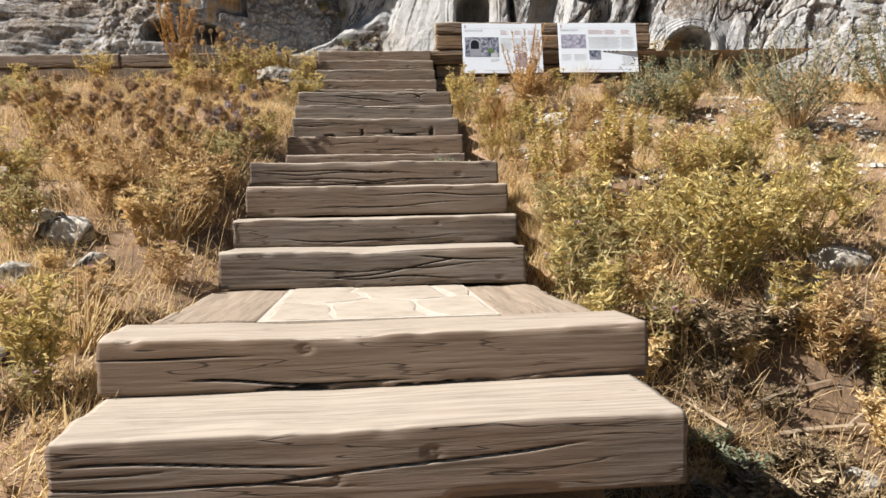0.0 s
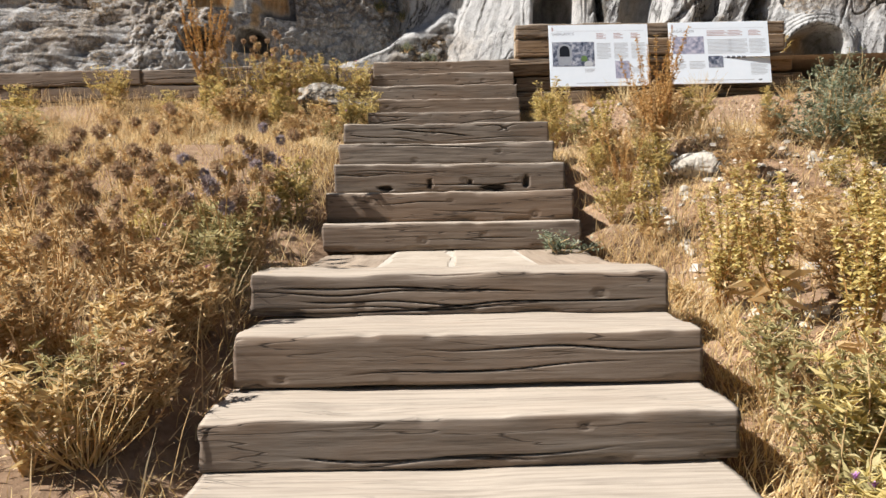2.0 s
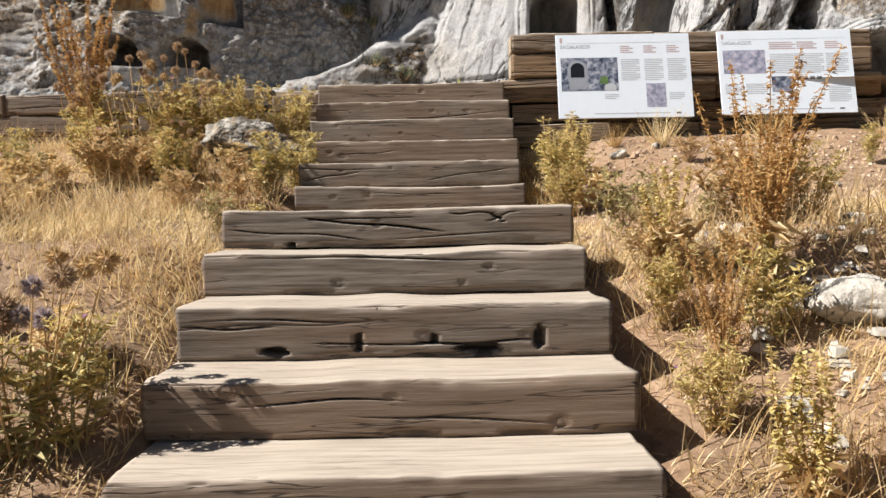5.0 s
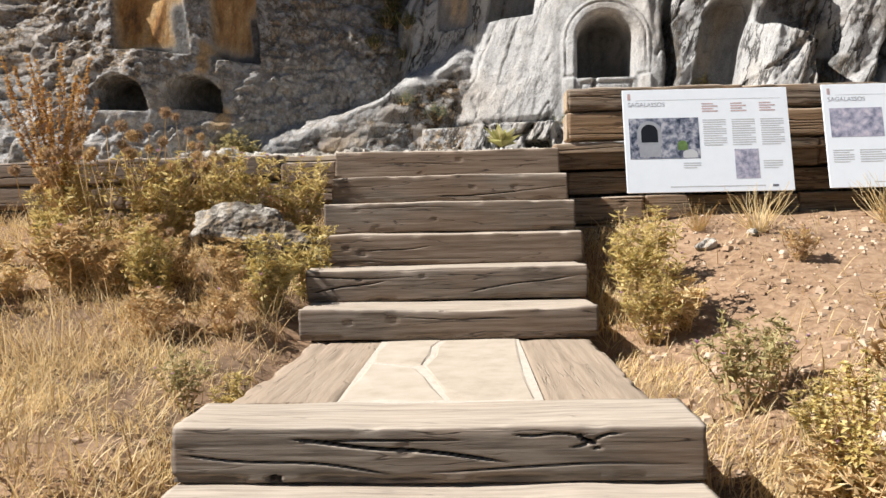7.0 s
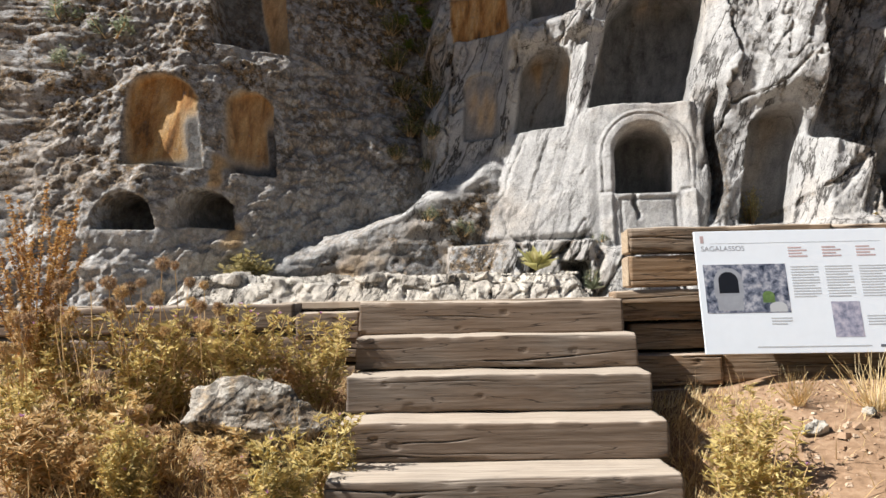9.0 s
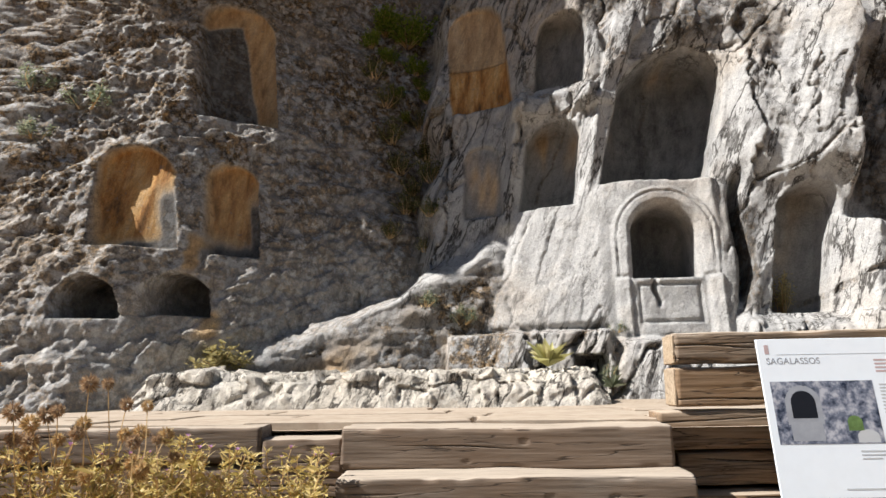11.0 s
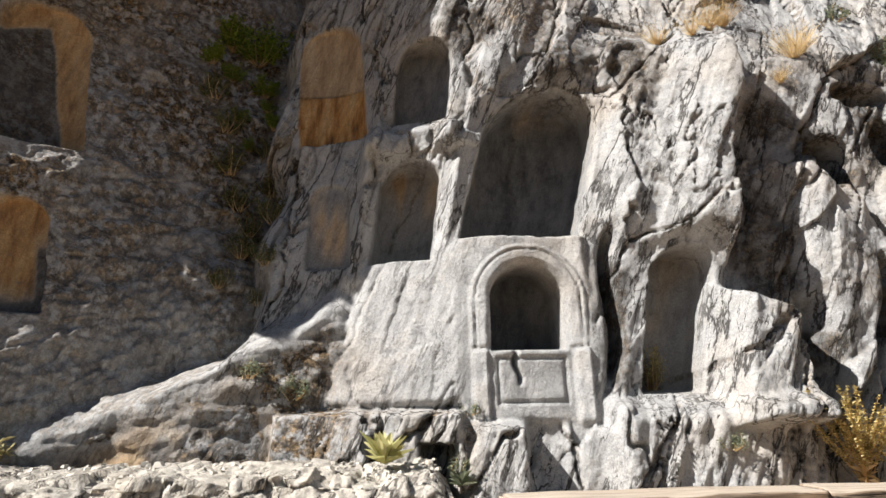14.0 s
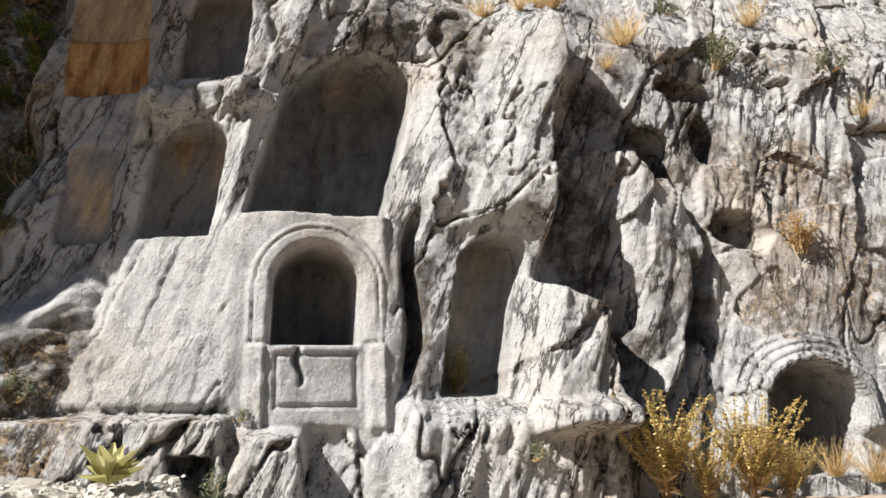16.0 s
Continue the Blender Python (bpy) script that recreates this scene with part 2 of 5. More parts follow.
    col = mixed(n, l, 1.0, col, ramp(n, l, runnel, [(0.34, (0.84, 0.84, 0.85)), (0.5, (1.02, 1.02, 1.02)), (0.64, (1.1, 1.1, 1.09))]), "MULTIPLY")
    l.new(col, b.inputs["Base Color"])
    h = math_node(n, l, "ADD", math_node(n, l, "MULTIPLY", mids, 1.5), math_node(n, l, "MULTIPLY", fine, 1.0))
    h = math_node(n, l, "ADD", h, math_node(n, l, "MULTIPLY", math_node(n, l, "MULTIPLY", runnel, rough_rock), 0.9))
    h = math_node(n, l, "SUBTRACT", h, math_node(n, l, "ADD", math_node(n, l, "MULTIPLY", seam, 0.5), math_node(n, l, "MULTIPLY", joints, 0.7)))
    bump(n, l, b, h, 0.7, 0.022)
    return m


ROCK = rock_material("grey_limestone", (0.455, 0.448, 0.435), (0.395, 0.388, 0.376), (0.21, 0.206, 0.2))
PALE_ROCK = rock_material("pale_limestone", (0.66, 0.61, 0.53), (0.46, 0.42, 0.36), (0.2, 0.18, 0.15))


def speckled(name, stops, scale, rough=0.95, height=0.02, strength=0.7, source="Object", shift=None):
    m, n, l, b = node_material(name, rough)
    v = stretched(n, l, (1, 1, 1), source, shift)
    a, c = noise_at(n, l, v, scale, 8, 0.65), noise_at(n, l, v, scale * 0.12, 4)
    f = math_node(n, l, "ADD", math_node(n, l, "MULTIPLY", a, 0.65), math_node(n, l, "MULTIPLY", c, 0.35))
    l.new(ramp(n, l, f, stops), b.inputs["Base Color"])
    bump(n, l, b, a, strength, height)
    return m


SOIL = speckled("dry_soil", [(0.32, (0.17, 0.105, 0.062)), (0.48, (0.285, 0.182, 0.11)), (0.66, (0.41, 0.285, 0.185))], 22)
_n, _l = SOIL.node_tree.nodes, SOIL.node_tree.links
_b = _n["Principled BSDF"]
# dark litter, with the shade beside the lowest steps painted into the soil
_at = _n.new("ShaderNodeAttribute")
_at.attribute_name = "litter_shade"
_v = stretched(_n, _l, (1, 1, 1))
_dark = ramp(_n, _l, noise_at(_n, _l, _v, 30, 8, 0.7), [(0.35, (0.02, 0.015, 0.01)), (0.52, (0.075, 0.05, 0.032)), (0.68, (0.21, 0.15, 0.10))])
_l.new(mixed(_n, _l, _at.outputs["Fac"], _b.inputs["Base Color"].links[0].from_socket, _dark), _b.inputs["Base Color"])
SLAB = speckled("pale_flagstone", [(0.3, (0.34, 0.28, 0.215)), (0.5, (0.455, 0.385, 0.305)), (0.7, (0.52, 0.455, 0.375))], 9, 0.85, 0.006, 0.5, shift=7)
PAVE = speckled("dusty_paving", [(0.3, (0.29, 0.225, 0.165)), (0.5, (0.41, 0.335, 0.26)), (0.7, (0.50, 0.43, 0.345))], 9, 0.9, 0.006, 0.5, shift=7)
DUST = speckled("terrace_dust", [(0.3, (0.26, 0.20, 0.145)), (0.6, (0.44, 0.365, 0.285))], 20, 0.95, 0.012, 0.6)
MORTAR = speckled("lime_mortar", [(0.3, (0.44, 0.38, 0.305)), (0.6, (0.57, 0.51, 0.43))], 30, 0.95, 0.01, 0.6)


def leafy(name, a, b_, c, rough=0.75, through_light=0.38):
    m, n, l, b = node_material(name, rough)
    g = n.new("ShaderNodeNewGeometry")
    l.new(ramp(n, l, g.outputs["Random Per Island"], [(0.0, a), (0.5, b_), (1.0, c)]), b.inputs["Base Color"])
    if through_light:
        tr = n.new("ShaderNodeBsdfTranslucent")
        l.new(ramp(n, l, g.outputs["Random Per Island"], [(0.0, a), (0.5, b_), (1.0, c)]), tr.inputs["Color"])
        mx = n.new("ShaderNodeMixShader")
        mx.inputs[0].default_value = through_light
        l.new(b.outputs[0], mx.inputs[1])
        l.new(tr.outputs[0], mx.inputs[2])
        l.new(mx.outputs[0], n["Material Output"].inputs["Surface"])
    return m


STRAW = leafy("dry_straw", (0.60, 0.42, 0.175), (0.76, 0.585, 0.305), (0.84, 0.705, 0.45), 0.7, 0.35)
BROWN_STRAW = leafy("brown_straw", (0.40, 0.265, 0.125), (0.61, 0.43, 0.215), (0.77, 0.61, 0.37))
RUST = leafy("rust_seed", (0.34, 0.18, 0.06), (0.53, 0.32, 0.12), (0.68, 0.47, 0.21))
YELLOW_GREEN = leafy("yellow_green_leaf", (0.40, 0.315, 0.10), (0.64, 0.51, 0.20), (0.80, 0.66, 0.34))
OLIVE = leafy("olive_leaf", (0.27, 0.235, 0.10), (0.43, 0.37, 0.17), (0.62, 0.53, 0.28))
CREEPER = leafy("dark_creeper_leaf", (0.08, 0.09, 0.035), (0.16, 0.17, 0.07), (0.28, 0.27, 0.12))
DEAD = leafy("dead_brush", (0.10, 0.07, 0.04), (0.30, 0.22, 0.13), (0.58, 0.46, 0.29), 0.85, 0.15)
GREY_GREEN = leafy("grey_green_leaf", (0.14, 0.17, 0.10), (0.26, 0.29, 0.19), (0.42, 0.43, 0.31))
FRESH = leafy("fresh_green_leaf", (0.07, 0.12, 0.015), (0.17, 0.26, 0.03), (0.36, 0.42, 0.07))
VIOLET = leafy("violet_floret", (0.30, 0.235, 0.24), (0.44, 0.36, 0.36), (0.60, 0.52, 0.50))
MAUVE = leafy("mauve_floret", (0.45, 0.2, 0.5), (0.6, 0.32, 0.62), (0.7, 0.45, 0.7))
GREY_HEAD = leafy("withered_floret", (0.28, 0.175, 0.10), (0.44, 0.30, 0.185), (0.62, 0.48, 0.32))


def plain(name, colour, rough=0.6, metal=0.0, grain=0.06):
    m, n, l, b = node_material(name, rough)
    b.inputs["Metallic"].default_value = metal
    f = noise_at(n, l, stretched(n, l, (1, 1, 1)), 14, 4)
    d = tuple(max(0.0, c * (1 - grain * 3)) for c in colour)
    l.new(ramp(n, l, f, [(0.3, d), (0.6, colour)]), b.inputs["Base Color"])
    return m


PANEL = plain("printed_panel_white", (0.82, 0.88, 0.94), 0.45, grain=0.01)
INK = plain("grey_print", (0.52, 0.54, 0.56), 0.5, grain=0.02)
INK_DARK = plain("dark_print", (0.16, 0.17, 0.2), 0.5)
INK_RED = plain("red_print", (0.55, 0.42, 0.42), 0.5)
INK_SOFT = plain("soft_grey_print", (0.34, 0.36, 0.40), 0.5)
MULLEIN = leafy("mullein_leaf", (0.36, 0.35, 0.13), (0.50, 0.47, 0.21), (0.62, 0.57, 0.30))
PRINT_GREEN = plain("green_print", (0.16, 0.26, 0.09), 0.5, grain=0.2)
INK_BLACK = plain("black_print", (0.012, 0.014, 0.02), 0.5)
STEEL = plain("galvanised_steel", (0.45, 0.46, 0.47), 0.45, 0.8)


def photo_material(name, stops, scale):
    m, n, l, b = node_material(name, 0.5)
    l.new(ramp(n, l, noise_at(n, l, stretched(n, l, (1, 1, 1), shift=9), scale, 6), stops), b.inputs["Base Color"])
    return m


PHOTO = photo_material("rock_photo_print", [(0.36, (0.015, 0.025, 0.05)), (0.5, (0.17, 0.19, 0.25)), (0.64, (0.46, 0.47, 0.52))], 22)
PHOTO_MAP = photo_material("map_photo_print", [(0.3, (0.12, 0.14, 0.2)), (0.5, (0.36, 0.36, 0.46)), (0.68, (0.58, 0.55, 0.62))], 22)

# ---- ground ----
PROFILE_Y = [-300, -40, -6, 0, 1.8, 2.3, 3.4, 4.6, 5.9, 7.3, 8.7, 10.4, 60, 300]
PROFILE_Z = [-30, -7, -1.3, -0.12, 0.36, 0.52, 0.74, 1.27, 1.42, 2.1, 2.28, 2.86, 2.86, 2.86]


def ground_height(x, y):
    x, y = np.asarray(x, float), np.asarray(y, float)
    along = y - 0.08 * np.clip(x + 0.6, -6, 6)
    z = np.interp(along, PROFILE_Y, PROFILE_Z)
    axis = -0.2 - 0.085 * (y - 2)
    away = np.clip(np.abs(x - axis) - 0.8, 0, 3)
    right = smooth(0.5, 0.8, x - axis)
    z = z - 0.13 * right * smooth(1.2, 0.1, away) + 0.03 * np.clip(away, 0, 2)
    z = z + (0.07 * fbm(x * 0.55, y * 0.55, 5, 4) + 0.025 * fbm(x * 3, y * 3, 9, 3)) * smooth(0.0, 0.4, away)
    low = smooth(-0.6, 1.4, y)
    z = z - 0.60 * smooth(0.66, 0.92, x - axis) * smooth(3.5, 2.7, y) * smooth(4.5, 2.6, x - axis) * low
    return z - 0.10 * smooth(0.25, -0.1, np.abs(x - axis) - 0.75) * low


def litter_shade(x, y):
    """Dark litter and painted shade beside the lowest steps, and random dark patches elsewhere."""
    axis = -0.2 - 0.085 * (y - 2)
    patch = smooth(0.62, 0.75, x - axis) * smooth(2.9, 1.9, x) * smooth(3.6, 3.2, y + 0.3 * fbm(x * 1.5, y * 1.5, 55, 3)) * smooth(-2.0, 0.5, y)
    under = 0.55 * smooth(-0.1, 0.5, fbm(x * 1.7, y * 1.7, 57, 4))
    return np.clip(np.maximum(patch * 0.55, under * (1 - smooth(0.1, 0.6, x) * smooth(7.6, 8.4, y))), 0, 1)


gx = np.concatenate([-np.geomspace(300, 9.5, 14), np.arange(-9, 9.01, 0.07), np.geomspace(9.5, 300, 14)])
gy = np.concatenate([-np.geomspace(300, 3.5, 14), np.arange(-3, 10.75, 0.07), [11, 12, 14, 18, 30, 60, 120, 300]])
GX, GY = np.meshgrid(gx, gy)
ground = tagged(new("ground", grid_mesh("ground", np.stack([GX, GY, ground_height(GX, GY)], -1), SOIL)), "dry brown hillside soil under straw and weeds", "ground", kind="structure")
ground.data.attributes.new("litter_shade", "FLOAT", "POINT").data.foreach_set("value", litter_shade(GX, GY).ravel().astype(np.float32))

# ---- stairway of heavy timbers ----
# centre x, front y, length, turn, top z
STEPS = [
    (-0.166, 1.775, 1.58, 5.6, 0.565), (-0.19, 2.18, 1.66, 5.8, 0.74), (-0.33, 3.47, 1.46, 5, 0.92), (-0.35, 3.91, 1.52, 6, 1.075),
    (-0.37, 4.21, 1.51, 5, 1.25), (-0.42, 4.58, 1.55, 4, 1.415), (-0.54, 6.02, 1.47, 5, 1.575), (-0.57, 6.34, 1.51, 4.3, 1.76),
    (-0.59, 6.645, 1.50, 5.2, 1.95), (-0.635, 6.98, 1.5, 4.2, 2.12), (-0.655, 7.26, 1.5, 4, 2.285), (-0.765, 8.77, 1.46, 6.5, 2.44),
    (-0.80, 9.10, 1.5, 7, 2.615), (-0.82, 9.45, 1.54, 5.2, 2.8), (-0.85, 9.76, 1.56, 5, 2.99), (-0.88, 10.08, 1.57, 3.6, 3.175),
    (-0.925, 10.38, 1.58, 2.6, 3.38)]
LANDINGS = (1, 5, 10)


def timber_mesh(name, length, depth, height, seed, cracks=6, wear=1.0, material=WOOD, step=0.012, splits=(), holes=()):
    """A sawn beam with worn edges, splits along the grain and knots. Origin: middle of its top front edge; it reaches back and down."""
    rng = random.Random(seed)
    r = 0.012
    ring = []
    nf, nt = max(6, int(height / 0.0036)), max(6, int(depth / 0.02))
    for k in range(nf + 1):
        ring.append((0.0, -height + r + (height - 2 * r) * k / nf, 0))
    ring += [(r * 0.3, -r * 0.3, 3)]
    for k in range(nt + 1):
        ring.append((r + (depth - 2 * r) * k / nt, 0.0, 1))
    ring += [(depth, -r, 2), (depth, -height + r, 2), (depth - r, -height, 2), (r, -height, 2)]
    ring = np.array(ring)
    nu = int(length / step)
    u = np.linspace(-length / 2, length / 2, nu + 1)
    U, V = np.meshgrid(u, ring[:, 1], indexing="ij")
    D = np.broadcast_to(ring[:, 0], U.shape).copy()
    K = np.broadcast_to(ring[:, 2], U.shape)
    front, top, edge = K == 0, K == 1, K == 3
    sx = seed * 13.7
    # saw marks, sag and chipped arris
    sag = 0.006 * vnoise(U * 1.3 + sx, 0 * U, seed) + 0.004 * vnoise(U * 5 + sx, 0 * U, seed + 3)
    push = 0.004 * vnoise(U * 2 + sx, V * 6, seed + 5) + 0.0006 * vnoise(U * 2.5 + sx, V * 110, seed + 6)
    chip = wear * (0.010 * np.clip(vnoise(U * 4 + sx, 0 * U, seed + 8), 0, 1) + 0.008 * np.clip(vnoise(U * 14 + sx, 0 * U, seed + 9), 0, 1))
    nearness = np.exp(-((V + 0.006) / 0.014) ** 2)
    D = D + np.where(front | edge, push + chip * nearness, 0)
    Z = V + sag
    Z = Z - np.where(top, chip * np.exp(-((D - 0.01) / 0.02) ** 2) + 0.005 * vnoise(U * 2 + sx, D * 12, seed + 11) + 0.002 * vnoise(U * 4, D * 60, seed + 12), 0)
    Z = Z - np.where(edge, chip * 0.8, 0)
    # splits in the front face
    # shade inside splits and holes, painted by how deep they are
    crack_shade = np.zeros_like(U)
    for c in range(cracks):
        c0, span = rng.uniform(-0.45, 0.45) * length, rng.uniform(0.1, 0.38) * length
        v0, lean = -height * rng.uniform(0.12, 0.9), rng.uniform(-0.05, 0.05)
        wide, deep = rng.uniform(0.0016, 0.0032), rng.uniform(0.010, 0.026)
        path = v0 + lean * (U - c0) + 0.006 * np.sin((U - c0) * rng.uniform(5, 12) + rng.uniform(0, 6))
        taper = np.clip(1 - np.abs((U - c0) / span) ** 2, 0, 1)
        groove = deep * taper * np.exp(-((V - path) / (wide * (0.4 + 0.6 * taper))) ** 2)
        D = D + np.where(front, groove, 0)
        crack_shade = np.maximum(crack_shade, np.where(front, smooth(0.006, 0.014, groove), 0))
    for u0, v0, u1, v1, wide, deep in splits:
        f = np.clip((U - u0) / (u1 - u0), 0, 1)
        path = lerp(v0, v1, f) + 0.005 * np.sin(f * 7 + seed)
        taper = smooth(0, 0.12, f) * smooth(1, 0.8, f)
        groove = deep * taper * np.exp(-((V - path) / (0.6 * wide * (0.5 + 0.5 * taper))) ** 2)
        D = D + np.where(front, groove, 0)
        crack_shade = np.maximum(crack_shade, np.where(front, smooth(0.006, 0.016, groove), 0))
    for u0, v0, su, sv, deep in holes:
        blob = ((U - u0) / su) ** 2 + ((V - v0) / sv) ** 2 + 0.6 * vnoise(U * 30, V * 40, seed)
        D = D + np.where(front, deep * smooth(1.1, 0.7, blob), 0)
        crack_shade = np.maximum(crack_shade, np.where(front, 0.8 * smooth(1.0, 0.8, blob), 0))
    foot = np.exp(-((V + height - 0.012) / 0.010) ** 2) * np.clip(vnoise(U * 6 + sx, 0 * U, seed + 15) + 0.25 * vnoise(U * 25, 0 * U, seed + 16), 0, 1)
    D = D + np.where(front, 0.03 * foot, 0)
    for c in range(2):
        c0, d0, span = rng.uniform(-0.4, 0.4) * length, rng.uniform(0.06, 0.24), rng.uniform(0.1, 0.3)
        taper = np.clip(1 - np.abs((U - c0) / span) ** 2, 0, 1)
        Z = Z - np.where(top, 0.012 * taper * np.exp(-((ring[None, :, 0] - d0 - 0.04 * (U - c0)) / 0.010) ** 2), 0)
    # knots
    for c in range(rng.randint(1, 3)):
        c0, v0, s = rng.uniform(-0.42, 0.42) * length, -height * rng.uniform(0.2, 0.85), rng.uniform(0.010, 0.02)
        rr = np.hypot(U - c0, (V - v0) * 1.2) / s
        D = D + np.where(front, 0.006 * np.exp(-(rr - 1) ** 2 * 6) + 0.004 * np.exp(-rr ** 2 * 5), 0)
    # the ends are cut a little out of square
    U2 = U + np.where(U > 0, 1, -1) * np.where(np.abs(U) > length / 2 - 0.5 * step, 0.006 * vnoise(V * 30, D * 9 + sx, seed + 20), 0)
    P = np.stack([U2, D, Z], -1)
    rows, cols = P.shape[:2]
    k = np.arange(rows * cols).reshape(rows, cols)
    k2 = np.concatenate([k, k[:, :1]], 1)
    q = np.stack([k2[:-1, :-1], k2[1:, :-1], k2[1:, 1:], k2[:-1, 1:]], -1).reshape(-1, 4).tolist()
    q += [list(k[0]), list(k[-1][::-1])]
    me = mesh_from(name, P.reshape(-1, 3).tolist(), q, material)
    me.attributes.new("split", "FLOAT", "POINT").data.foreach_set("value", crack_shade.ravel().astype(np.float32))
    return me


SPLITS = {
    0: ((-0.35, -0.13, 0.55, -0.06, 0.004, 0.03), (-0.78, -0.06, -0.1, -0.085, 0.004, 0.02)), 1: ((-0.6, -0.13, 0.1, -0.15, 0.005, 0.03),),
    2: ((-0.25, -0.14, 0.45, -0.05, 0.004, 0.03), (0.2, -0.04, 0.7, -0.065, 0.004, 0.03)), 5: ((-0.7, -0.05, 0.3, -0.07, 0.004, 0.03), (-0.2, -0.13, 0.75, -0.10, 0.004, 0.03), (-0.6, -0.10, 0.1, -0.12, 0.004, 0.02)),
    8: ((-0.74, -0.07, -0.4, -0.075, 0.004, 0.02), (0.05, -0.135, 0.5, -0.13, 0.005, 0.03), (-0.3, -0.13, 0.2, -0.14, 0.004, 0.02)),
    10: ((-0.42, -0.03, 0.22, -0.10, 0.006, 0.045), (0.22, -0.02, 0.42, -0.03, 0.004, 0.03), (0.395, -0.02, 0.46, -0.075, 0.007, 0.03), (0.38, -0.06, 0.52, -0.02, 0.005, 0.02), (-0.74, -0.075, -0.1, -0.13, 0.004, 0.025)),
    12: ((-0.74, -0.12, -0.32, -0.055, 0.005, 0.03), (0.1, -0.13, 0.7, -0.05, 0.004, 0.025)), 13: ((-0.5, -0.10, -0.1, -0.07, 0.004, 0.02),), 15: ((-0.1, -0.15, 0.5, -0.12, 0.005, 0.03),), 3: ((-0.5, -0.11, 0.2, -0.13, 0.004, 0.02),)}
HOLES = {8: ((-0.42, -0.158, 0.05, 0.020, 0.06), (0.28, -0.155, 0.085, 0.018, 0.06), (0.50, -0.12, 0.018, 0.045, 0.04), (-0.13, -0.13, 0.014, 0.03, 0.03), (0.13, -0.11, 0.014, 0.02, 0.03)), 1: ((-0.28, -0.165, 0.12, 0.016, 0.05), (0.1, -0.168, 0.2, 0.012, 0.05)), 10: ((-0.46, -0.15, 0.02, 0.016, 0.04),)}
for i, (x, y, length, turn, top) in enumerate(STEPS):
    low = STEPS[i - 1][4] if i else top - 0.20
    rise = top - low - 0.005
    deep = 0.30 if i in LANDINGS else 0.46
    if i + 1 < len(STEPS) and i not in LANDINGS:
        deep = STEPS[i + 1][1] - y + 0.10
    if i == 16:
        deep = 0.30
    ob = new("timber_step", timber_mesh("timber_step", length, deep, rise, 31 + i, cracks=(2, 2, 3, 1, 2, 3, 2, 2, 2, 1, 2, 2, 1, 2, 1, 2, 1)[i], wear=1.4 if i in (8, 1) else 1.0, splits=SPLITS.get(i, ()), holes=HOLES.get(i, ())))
    ob.matrix_world = pose(x, y, top, 0, 0, turn)
    tagged(ob, ("grey weathered squared timber step, split along the grain", "worn brown-grey timber step with cracks and knots", "sun-bleached timber step with a chipped front edge")[i % 3] if i != 8 else "brown timber step with rotted holes along its foot", "step", "timber steps of the stairway")


def slab_mesh(name, corners, thick, seed, material=SLAB):
    """An irregular flagstone from its outline, with a worn rim."""
    rng = random.Random(seed)
    bm = bmesh.new()
    pts = []
    for k, (a, b) in enumerate(zip(corners, corners[1:] + corners[:1])):
        for f in (0.0, 0.33, 0.66):
            pts.append((lerp(a[0], b[0], f) + rng.uniform(-0.017, 0.017), lerp(a[1], b[1], f) + rng.uniform(-0.017, 0.017)))
    face = bm.faces.new([bm.verts.new((px, py, 0)) for px, py in pts])
    out = bmesh.ops.extrude_face_region(bm, geom=[face])
    for v in out["geom"]:
        if isinstance(v, bmesh.types.BMVert):
            v.co.z += thick
    cx, cy = sum(p[0] for p in pts) / len(pts), sum(p[1] for p in pts) / len(pts)
    top = [f for f in bm.faces if all(v.co.z > thick * 0.5 for v in f.verts)][0]
    bmesh.ops.inset_region(bm, faces=[top], thickness=0.010, depth=0.003)
    for v in bm.verts:
        v.co.z += rng.uniform(-0.002, 0.002)
    bmesh.ops.recalc_face_normals(bm, faces=bm.faces[:])
    me = bpy.data.meshes.new(name)
    bm.to_mesh(me)
    bm.free()
    me.materials.append(material)
    return me


SLAB_CUTS = [  # in the unit square of a landing
    [[(0, 0), (0.28, 0), (0.24, 0.35), (0, 0.45)], [(0.31, 0), (0.70, 0), (0.66, 0.42), (0.46, 0.50), (0.27, 0.35)], [(0.73, 0), (1, 0), (1, 0.5), (0.69, 0.41)], [(0, 0.48), (0.25, 0.39), (0.43, 0.53), (0.33, 0.8), (0.36, 1), (0, 1)], [(0.46, 0.54), (0.68, 0.46), (0.88, 0.52), (0.80, 1), (0.39, 1), (0.36, 0.8)], [(0.91, 0.52), (1, 0.53), (1, 1), (0.83, 1)]],
    [[(0, 0), (0.46, 0), (0.46, 0.42), (0, 0.45)], [(0.50, 0), (1, 0), (1, 0.40), (0.50, 0.42)], [(0, 0.49), (0.45, 0.46), (0.42, 1), (0, 1)], [(0.49, 0.46), (1, 0.44), (1, 1), (0.46, 1)]],
    [[(0, 0), (0.53, 0), (0.33, 0.42), (0, 0.50)], [(0, 0.54), (0.32, 0.46), (0.42, 1), (0, 1)], [(0.57, 0), (1, 0), (1, 1), (0.46, 1), (0.37, 0.45)]]]
